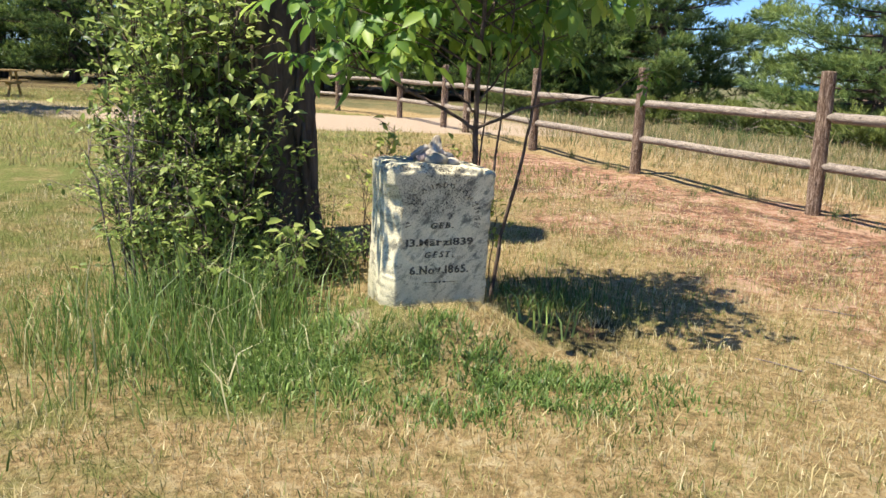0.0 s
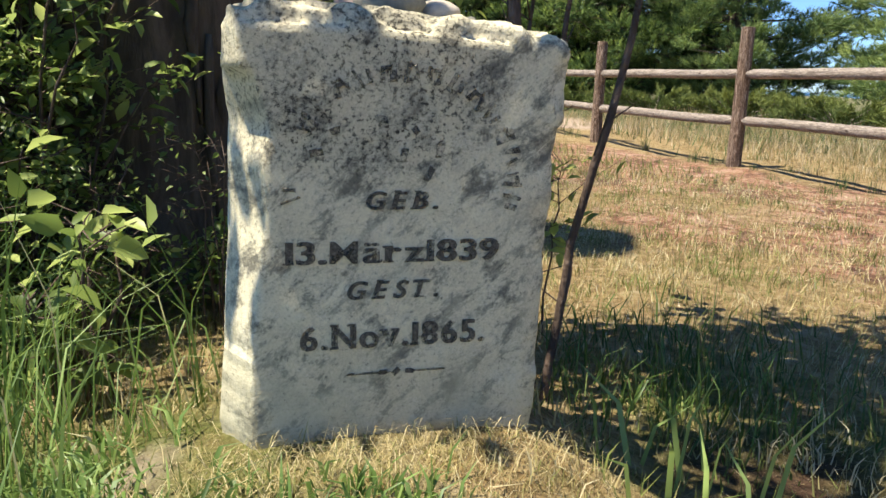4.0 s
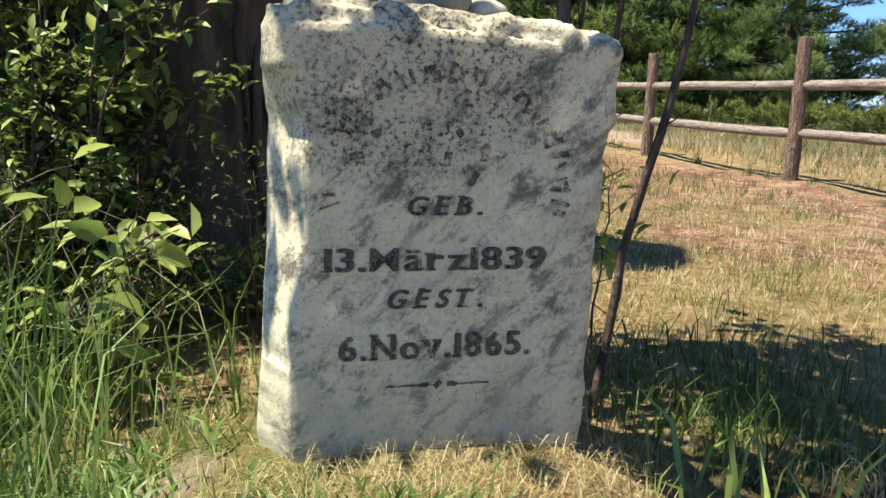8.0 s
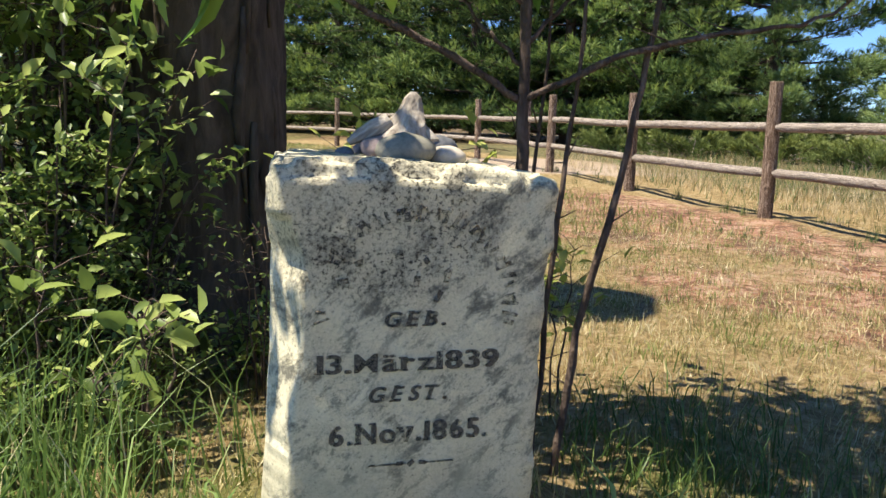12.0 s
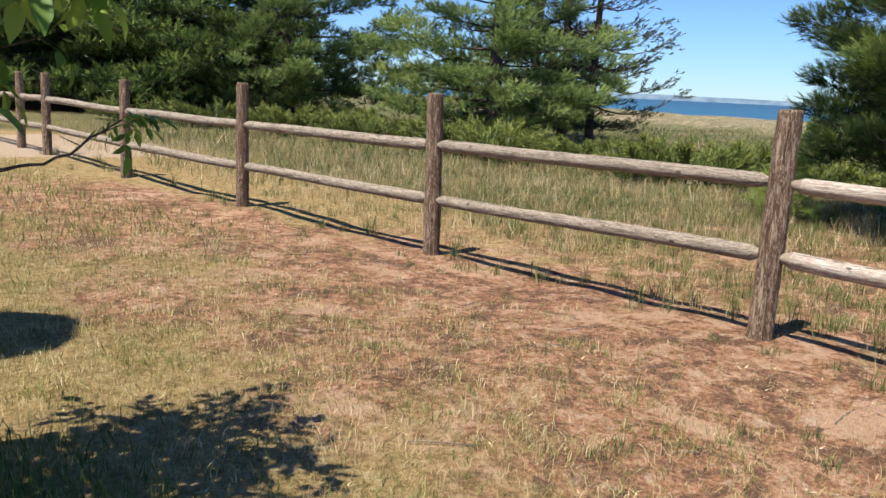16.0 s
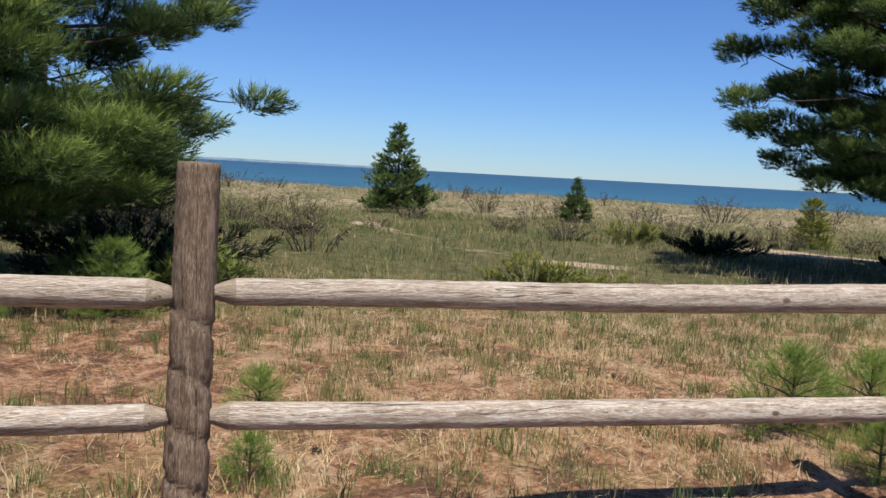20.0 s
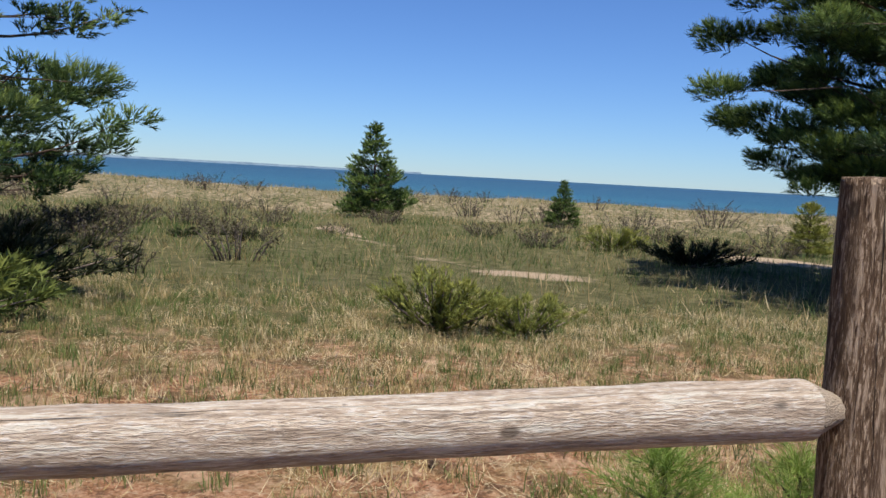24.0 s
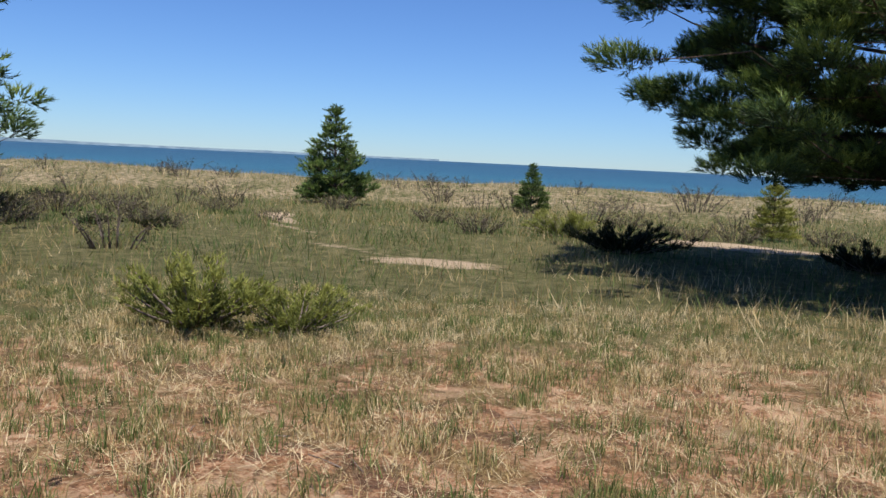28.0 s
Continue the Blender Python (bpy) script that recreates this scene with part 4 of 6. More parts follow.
def driftwood():
    """A whitened, angular lump of driftwood that stands up out of the heap."""
    n = Nodes("driftwood_grey")
    a = n.noise(n.coord((60, 60, 14)), 1.0, 5, 0.65, 0.4)
    n.finish(n.ramp(a, [(0.3, (0.11, 0.085, 0.06)), (0.5, (0.34, 0.285, 0.21)), (0.7, (0.58, 0.51, 0.40))]), 0.85, n.bump(a, 0.8, 0.008))
    root = empty("driftwood", -0.035, 3.63, TOP + 0.02, "bleached angular piece of driftwood propped on the stones", "driftwood")
    for name, ring in (("driftwood_peak", ((0.0, 0.062, 0.034), (0.025, 0.058, 0.036), (0.05, 0.04, 0.028), (0.075, 0.024, 0.018), (0.097, 0.016, 0.011), (0.108, 0.006, 0.004))), ("driftwood_spur", ((0.0, 0.018, 0.016), (0.03, 0.020, 0.015), (0.06, 0.013, 0.011), (0.085, 0.006, 0.005)))):
        bm = bmesh.new()
        rows = []
        for i, (z, rx, ry) in enumerate(ring):
            row = []
            for k in range(9):
                t = 2 * math.pi * k / 9
                q = 1 + 0.38 * noise.noise(Vector((math.cos(t) * 2.1, math.sin(t) * 2.1, z * 28 + len(ring))))
                row.append(bm.verts.new((rx * q * math.cos(t) + 0.18 * z, ry * q * math.sin(t), z)))
            rows.append(row)
        for r0, r1 in zip(rows, rows[1:]):
            for k in range(9):
                bm.faces.new((r0[k], r0[(k + 1) % 9], r1[(k + 1) % 9], r1[k]))
        bm.faces.new(rows[0][::-1])
        bm.faces.new(rows[-1])
        ob = part(name, bm, n.mat, root, smooth=False)
        if name == "driftwood_spur":
            ob.matrix_basis = pose(-0.02, -0.005, 0.055, 0, -128, 14)


driftwood()
# ---- snag, shrub and sapling beside the grave ----


def snag(x, y, r, h):
    """A massive broken-off trunk with deeply ridged bark."""
    g = np.random.default_rng(11)
    sides, rings = 120, 110
    ang = np.linspace(0, 2 * np.pi, sides, endpoint=False)

    def girth(z):
        return r * (1 + 0.16 * np.exp(-np.maximum(z, 0) * 3.2) - 0.07 * np.clip(z / h, 0, 1))

    v = []
    for i in range(rings):
        z = -0.15 + (h + 0.15) * i / (rings - 1)
        for a in ang:
            c, sn = math.cos(a), math.sin(a)
            twist = 0.25 * noise.noise(Vector((c * 2, sn * 2, z * 0.8)))
            ca, sa = math.cos(a + twist), math.sin(a + twist)
            ridge = abs(noise.noise(Vector((ca * 9, sa * 9, z * 0.9))))
            ridge2 = abs(noise.noise(Vector((ca * 19, sa * 19, z * 2.6))))
            flute = noise.noise(Vector((c * 2.2, sn * 2.2, z * 0.35)))
            q = girth(z) + 0.03 * flute - 0.055 * max(0.0, 0.35 - ridge) - 0.03 * max(0.0, 0.3 - ridge2) + 0.006
            if i == rings - 1:
                q *= 0.8
            zz = z + (0.22 * noise.noise(Vector((c * 2, sn * 2, 5))) if i > rings - 3 else 0)
            v.append((q * c - 0.012 * z, q * sn + 0.04 * z, zz))
    f = [(i * sides + k, i * sides + (k + 1) % sides, (i + 1) * sides + (k + 1) % sides, (i + 1) * sides + k) for i in range(rings - 1) for k in range(sides)]
    f.append(tuple((rings - 1) * sides + k for k in range(sides)))
    me = bpy.data.meshes.new("trunk")
    me.from_pydata(v, [], f)
    me.polygons.foreach_set("use_smooth", [True] * len(me.polygons))
    me.materials.append(M_BARK)
    root = empty("tree_trunk", x, y, float(ground_z(x, y)), "massive dark broken-off tree trunk with deeply furrowed bark", "tree")
    put("trunk", me, root)
    # long loose plates of bark between the furrows
    for k in range(70):
        a, z0, L = g.uniform(-2.9, 0.7) if k < 56 else g.uniform(0, 6.3), g.uniform(0.0, 2.8), g.uniform(0.25, 0.8)
        s = np.linspace(0, 1, 8)
        z = z0 + L * s
        turn = a + 0.025 * np.sin(s * 5 + k)
        q = girth(z) - 0.004
        p = np.stack([q * np.cos(turn) - 0.012 * z, q * np.sin(turn) + 0.04 * z, z], 1)
        put("bark_ridge", tubes_mesh("bark_ridge", [(p, g.uniform(0.012, 0.026) * np.sin(np.pi * (0.06 + 0.88 * s)) ** 0.5)], M_BARK, 6, 0.22), root)
    return root


TRUNK = (-1.34, 5.40, 0.50)
snag(*TRUNK, 4.8)


def shrub(name, x, y, stems, spread, height, leaves, leaf, mat, label, seed, category="bush", bare=0.15, stem_mat=None, droop=0.3, radius=0.006, group="", split=False):
    """Thin stems fanning from the ground, with side twigs and many small leaves."""
    g = np.random.default_rng(seed)
    z0 = float(ground_z(x, y))
    root = empty(name, x, y, z0, label, category, group)
    tips, dirs = [], []
    for k in range(stems):
        bars = []
        a, out = g.uniform(0, 2 * np.pi), spread * np.sqrt(g.uniform(0.03, 1))
        h = height * g.uniform(0.55, 1.0) * (1 - 0.35 * (out / spread) ** 2)
        t = np.linspace(0, 1, 7)
        foot = np.array([np.cos(a), np.sin(a), 0]) * out * 0.45
        end = np.array([np.cos(a) * out, np.sin(a) * out, h])
        p = foot + (end - foot) * t[:, None] + np.array([0, 0, 1]) * (np.sin(t * np.pi) * h * 0.12)[:, None] + 0.02 * g.standard_normal((7, 3)) * t[:, None]
        p[0, 2] = -0.05
        bars.append((p, radius * np.linspace(1.2, 0.35, 7)))
        for j in range(int(5 + 6 * h)):
            u = g.uniform(bare, 1)
            q = np.array([np.interp(u, t, p[:, i]) for i in range(3)])
            b = g.uniform(0, 2 * np.pi)
            L = g.uniform(0.08, 0.26) * (1.2 - 0.6 * u) * (0.5 + height * 0.5)
            e = q + np.array([np.cos(b), np.sin(b), g.uniform(-droop, 0.8)]) * L
            bars.append((np.array([q, (q + e) / 2 + [0, 0, 0.01], e]), radius * np.array([0.45, 0.35, 0.2])))
            n = max(2, int(leaves / stems / (5 + 6 * h)))
            w = g.uniform(0.15, 1.05, n)
            tips.append(q + (e - q) * w[:, None] + 0.018 * g.standard_normal((n, 3)))
            dirs.append(unit(e - q) + 0.8 * g.standard_normal((n, 3)))
        stalk = put("stem", tubes_mesh("stem", bars[:1] if split else bars, stem_mat or M_TWIG, 5, 0.08, 3), root)
        for b in bars[1:] if split else ():
            put("twig", tubes_mesh("twig", [b], stem_mat or M_TWIG, 5, 0.08), stalk)
    tips, dirs = np.vstack(tips), np.vstack(dirs)
    n = len(tips)
    size = leaf * g.uniform(0.5, 1.45, n)
    v, f = leaf_cards(tips, dirs + [0, 0, 0.1], unit(g.standard_normal((n, 3)) * 0.55 + [0, 0, 1]), size, size * g.uniform(0.42, 0.62, n))
    # tone rises with height: shade low in the bush painted into the leaves
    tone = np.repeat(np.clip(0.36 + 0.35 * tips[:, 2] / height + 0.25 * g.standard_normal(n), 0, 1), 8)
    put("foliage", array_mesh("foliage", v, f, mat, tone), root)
    return root


SHRUB = "leafy green shrub with thin stems around the broken trunk"
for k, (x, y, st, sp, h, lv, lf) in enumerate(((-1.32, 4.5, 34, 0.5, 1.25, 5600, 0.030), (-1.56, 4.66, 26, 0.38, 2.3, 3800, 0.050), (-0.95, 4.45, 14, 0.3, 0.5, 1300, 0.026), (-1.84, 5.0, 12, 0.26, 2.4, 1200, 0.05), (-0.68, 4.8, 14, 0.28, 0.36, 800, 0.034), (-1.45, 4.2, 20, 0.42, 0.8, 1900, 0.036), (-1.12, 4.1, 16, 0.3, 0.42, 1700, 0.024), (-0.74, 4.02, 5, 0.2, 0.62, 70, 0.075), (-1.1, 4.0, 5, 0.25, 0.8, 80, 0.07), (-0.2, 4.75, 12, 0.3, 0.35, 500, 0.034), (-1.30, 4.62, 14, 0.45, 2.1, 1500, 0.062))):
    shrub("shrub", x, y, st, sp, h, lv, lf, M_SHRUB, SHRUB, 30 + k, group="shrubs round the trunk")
for k, (x, y, h) in enumerate(((-1.55, 4.05, 1.15), (-1.46, 4.25, 0.9))):
    shrub("bare_shrub", x, y, 7, 0.28, h, 130, 0.03, M_SHRUB, "sparse leggy shrub with few yellowing leaves", 60 + k, bare=0.5, stem_mat=M_DEADWOOD, split=True)
# young shoots and dry stalks between the grave and the trunk
SPROUT = "thin young shoot with fresh yellow-green leaves"
for k, (x, y, h, lf, st) in enumerate(((-0.14, 4.14, 1.12, 0.075, 3), (0.05, 4.22, 1.02, 0.055, 5), (-0.34, 4.5, 1.25, 0.05, 4), (0.30, 4.62, 0.6, 0.05, 3))):
    shrub("sprout", x, y, st, 0.07 + 0.03 * k, h, 90, lf, M_SPROUT, SPROUT, 120 + k, "sprout", bare=0.62, radius=0.0035, droop=0.1, group="young shoots behind the grave", split=True)
for k, (x, y, h) in enumerate(((-0.62, 4.62, 0.85), (-0.42, 4.95, 0.9))):
    shrub("dry_stalks", x, y, 4, 0.12, h, 10, 0.02, M_SHRUB, "bare upright dry stalks behind the grave", 140 + k, "dry stalks", bare=0.6, stem_mat=M_TWIG, radius=0.003, split=True)


def compound_leaf(seed):
    """A feathered leaf: a stalk with pairs of drooping pointed leaflets and one at the tip."""
    g = np.random.default_rng(seed)
    n = 2
    bars = [(np.array([(0, 0, 0), (0.08, 0, 0.008), (0.19, 0, -0.012)]), np.array([0.0016, 0.0013, 0.0008]))]
    base, along, up, L = [], [], [], []
    for k in range(n):
        x = 0.08 + 0.065 * k
        for s in (-1, 1):
            base.append((x, 0, 0.006 - 0.01 * k))
            along.append((0.6, s * 0.78, -0.5 + 0.3 * g.standard_normal()))
            up.append((0.3 * g.standard_normal(), -s * 0.25 + 0.3 * g.standard_normal(), 1))
            L.append(g.uniform(0.085, 0.13))
    base.append((0.19, 0, -0.012))
    along.append((1, 0.1 * g.standard_normal(), -0.55))
    up.append((0.2, 0, 1))
    L.append(g.uniform(0.115, 0.145))
    base, along, up, L = np.array(base), np.array(along), np.array(up), np.array(L)
    v, f = leaf_cards(base, along, up, L, L * 0.47, 0.16)
    tone = np.repeat(np.clip(0.55 + 0.25 * g.standard_normal(len(L)), 0, 1), 8)
    tv, tq = tube(bars[0][0], bars[0][1], 4, 0, 0, False)
    tt = np.array([(a, b, c) for a, b, c, d in tq] + [(a, c, d) for a, b, c, d in tq])
    v2 = np.vstack([v, tv])
    f2 = np.vstack([f, tt + len(v)])
    return array_mesh("leaf", v2, f2, M_ASH, np.concatenate([tone, np.full(len(tv), 0.8)]))


def sapling():
    g = np.random.default_rng(21)
    x0, y0 = 0.20, 4.10
    z0 = float(ground_z(x0, y0))
    root = empty("sapling", x0, y0, z0, "young ash sapling with several thin stems and bright leaves", "sapling")
    meshes = [compound_leaf(s) for s in range(6)]
    stems = []

    def stem(points, r0, r1, name):
        p = np.array(points, float)
        t = np.linspace(0, 1, 5 * len(p))
        q = np.stack([np.interp(t, np.linspace(0, 1, len(p)), p[:, i]) for i in range(3)], 1)
        for i in range(3):
            q[1:-1, i] = (q[:-2, i] + q[1:-1, i] * 2 + q[2:, i]) / 4
        q[1:-1] += 0.0035 * g.standard_normal(q[1:-1].shape)
        rad = np.linspace(r0, r1, len(q))
        me = tubes_mesh(name, [(q, rad)], M_TWIG, 8, 0.10)
        put(name, me, root)
        stems.append((q, rad))
        return q

    main = stem([(0, 0, -0.05), (-0.01, 0.0, 0.4), (-0.03, 0.01, 0.9), (-0.02, 0.02, 1.35), (0.0, 0.0, 1.65), (0.02, -0.05, 1.95), (0.03, -0.05, 2.3), (0.02, -0.08, 2.7)], 0.018, 0.005, "stem")
    s2 = stem([(0.085, 0.0, -0.05), (0.125, 0.0, 0.35), (0.235, 0.0, 0.87), (0.28, 0.0, 1.24), (0.31, 0.02, 1.7), (0.32, 0.0, 2.0)], 0.011, 0.003, "stem")
    s3 = stem([(0.03, 0.03, -0.05), (0.06, 0.03, 0.5), (0.10, 0.02, 0.92), (0.13, 0.03, 1.35), (0.15, 0.05, 1.7)], 0.008, 0.003, "stem")
    s4 = stem([(-0.02, 0.10, -0.05), (0.0, 0.12, 0.5), (0.03, 0.13, 1.1), (0.05, 0.12, 1.6)], 0.006, 0.003, "stem")
    twigs = []
    # the long low limbs, bare until their tips
    low1 = stem([(-0.03, 0.01, 0.92), (-0.22, -0.06, 1.03), (-0.45, -0.14, 1.14), (-0.68, -0.22, 1.22), (-0.85, -0.28, 1.25)], 0.010, 0.003, "limb")
    low2 = stem([(-0.03, 0.01, 0.92), (0.18, -0.02, 1.02), (0.42, -0.02, 1.08), (0.62, 0.0, 1.11), (0.80, 0.02, 1.23)], 0.009, 0.003, "limb")
    low3 = stem([(-0.02, 0.01, 1.05), (0.12, 0.12, 1.22), (0.25, 0.22, 1.42), (0.34, 0.28, 1.6)], 0.006, 0.002, "limb")
    low4 = stem([(-0.03, 0.01, 1.0), (-0.16, 0.1, 1.12), (-0.3, 0.18, 1.35), (-0.4, 0.2, 1.6)], 0.006, 0.002, "limb")
    ends = []
    for k in range(34):
        h = g.uniform(1.2, 2.1)
        src = main if k % 4 else (s2 if k % 8 else s3)
        i = np.argmin(np.abs(src[:, 2] - min(h, src[-1, 2] - 0.05)))
        a = g.uniform(0, 2 * np.pi)
        L = g.uniform(0.3, 0.72) * np.interp(h, [1.2, 1.6, 2.2], [0.9, 1.0, 0.45]) * (1.25 if np.cos(a) < -0.3 else 1.0)
        back = np.sin(a) * L if np.sin(a) * L > -0.22 else -0.6 * np.sin(a) * L
        e = src[i] + np.array([np.cos(a) * L, back, 0.12 + 0.25 * L])
        m = (src[i] + e) / 2 + np.array([0, 0, 0.04])
        twigs.append((np.array([src[i], m, e]), np.array([0.005, 0.0035, 0.002])))
        ends.append((src[i], e))
    for lim in (low1, low2, low3, low4):
        ends.append((lim[-4], lim[-1]))
        ends.append((lim[-3], lim[-1]))
    for k in range(46):
        src = (main, s2, s3, s4, low1, low2)[k % 6]
        i = g.integers(4, len(src) - 1)
        a = g.uniform(0, 2 * np.pi)
        e = src[i] + np.array([np.cos(a), np.sin(a), g.uniform(-0.1, 0.7)]) * g.uniform(0.04, 0.16)
        twigs.append((np.array([src[i], (src[i] + e) / 2, e]), np.array([0.0022, 0.0018, 0.001])))
    shoots = [put("twig", tubes_mesh("twig", [bar_], M_TWIG, 5, 0.05), root) for bar_ in twigs]

    def leaf_at(q, out, s=1.0, on=None):
        a = math.degrees(math.atan2(out[1], out[0])) + g.normal(0, 22)
        ob = put("leaf", meshes[g.integers(0, 6)], on or root)
        ob.matrix_basis = Matrix.Translation(q) @ Euler((radians(g.normal(0, 18)), radians(g.normal(24, 20)), radians(a))).to_matrix().to_4x4() @ Matrix.Scale(s * g.uniform(0.72, 1.15), 4)

    for (s, e), shoot in zip(ends[:34], shoots):
        n = 5
        for k in range(n):
            u = 0.3 + 0.7 * (k + g.uniform(0, 1)) / n
            q = s + (e - s) * u
            out = e - s
            side = 60 * (1 if k % 2 else -1)
            c, sn = math.cos(radians(side)), math.sin(radians(side))
            leaf_at(q, (out[0] * c - out[1] * sn, out[0] * sn + out[1] * c), 1.0, shoot)
        leaf_at(e, e - s, 1.05, shoot)
    for s, e in ends[34:]:
        for k in range(5):
            leaf_at(e, (e - s) + 0.12 * g.standard_normal(3), 0.5)
    # leafy side shoots of the long limb, and a high branch that reaches out over the grave
    reach = stem([(-0.02, 0.02, 1.35), (-0.22, -0.2, 1.58), (-0.45, -0.42, 1.72), (-0.7, -0.62, 1.85), (-0.95, -0.82, 1.95)], 0.007, 0.002, "limb")
    reach2 = stem([(0.0, 0.0, 1.75), (-0.06, -0.22, 2.0), (-0.18, -0.42, 2.15), (-0.28, -0.62, 2.25), (-0.38, -0.82, 2.32)], 0.007, 0.002, "limb")
    for k in range(30):
        src, lo = (low1, 14) if k < 6 else (reach, 9) if k < 18 else (reach2, 6)
        i = g.integers(lo, len(src))
        q = src[i] + np.array([g.normal(0, 0.12), g.normal(0, 0.10), g.uniform(0.0, 0.3) if k < 6 else g.uniform(-0.02, 0.12)])
        shoot = put("twig", tubes_mesh("twig", [(np.array([src[i], (src[i] + q) / 2 + [0, 0, 0.03], q]), np.array([0.004, 0.003, 0.002]))], M_TWIG, 5, 0.05), root)
        for j in range(3):
            leaf_at(q, g.standard_normal(2), 0.95, shoot)
    for k in range(26):
        if k % 3 == 0:
            hub = np.array([g.uniform(-0.75, -0.25), g.uniform(-0.1, 0.4), g.uniform(1.35, 1.9)])
            st = main[np.argmin(np.abs(main[:, 2] - min(hub[2] - 0.2, 2.3)))]
            shoot = put("twig", tubes_mesh("twig", [(np.array([st, (st + hub) / 2 + [0, 0, 0.05], hub]), np.array([0.005, 0.004, 0.002]))], M_TWIG, 5, 0.05), root)
        leaf_at(hub + 0.02 * g.standard_normal(3), g.standard_normal(2), 0.95, shoot)
    # the wide top of the crown
    for k in range(30):
        st = main[np.argmin(np.abs(main[:, 2] - g.uniform(1.75, 2.65)))]
        a, L = g.uniform(0, 2 * np.pi), g.uniform(0.3, 0.8)
        q = st + np.array([np.cos(a) * L * 0.8 + 0.1, np.sin(a) * L - 0.1, 0.1 + 0.25 * L])
        q[2] = max(q[2], 2.05)
        shoot = put("twig", tubes_mesh("twig", [(np.array([st, (st + q) / 2 + [0, 0, 0.05], q]), np.array([0.005, 0.004, 0.002]))], M_TWIG, 5, 0.05), root)
        for j in range(6):
            leaf_at(st + (q - st) * (0.4 + 0.12 * j), g.standard_normal(2), 1.0, shoot)
    for src, lo in ((main, 1.5), (s2, 1.35), (s3, 1.4), (s4, 1.3)):
        for k in range(4):
            i = np.argmin(np.abs(src[:, 2] - g.uniform(lo, src[-1, 2])))
            leaf_at(src[i], g.standard_normal(2), 0.8)


sapling()

# ---- pines ----


def needle_tufts(centre, axis, n, length, width, g, tone, spread=0.62):
    """Plumes of needles: thin wedges set along a shoot, swept forwards and outwards."""
    m = len(centre)
    a = np.repeat(unit(axis), n, 0)
    c = np.repeat(centre, n, 0)
    r = unit(np.cross(a, g.standard_normal((m * n, 3))))
    swing = g.uniform(0.15, 1.0, m * n)[:, None] * spread * 1.35
    d = a * np.cos(swing) + r * np.sin(swing)
    L = length * g.uniform(0.65, 1.1, m * n)[:, None]
    s = unit(np.cross(d, g.standard_normal((m * n, 3)))) * width / 2
    start = c + a * length * g.uniform(-0.3, 0.9, m * n)[:, None]
    v = np.stack([start - s, start + s, start + d * L], 1).reshape(-1, 3)
    f = np.arange(len(v)).reshape(-1, 3)
    t = np.repeat(np.repeat(tone, n) + 0.08 * g.standard_normal(m * n), 3)
    return v, f, np.clip(t, 0, 1)


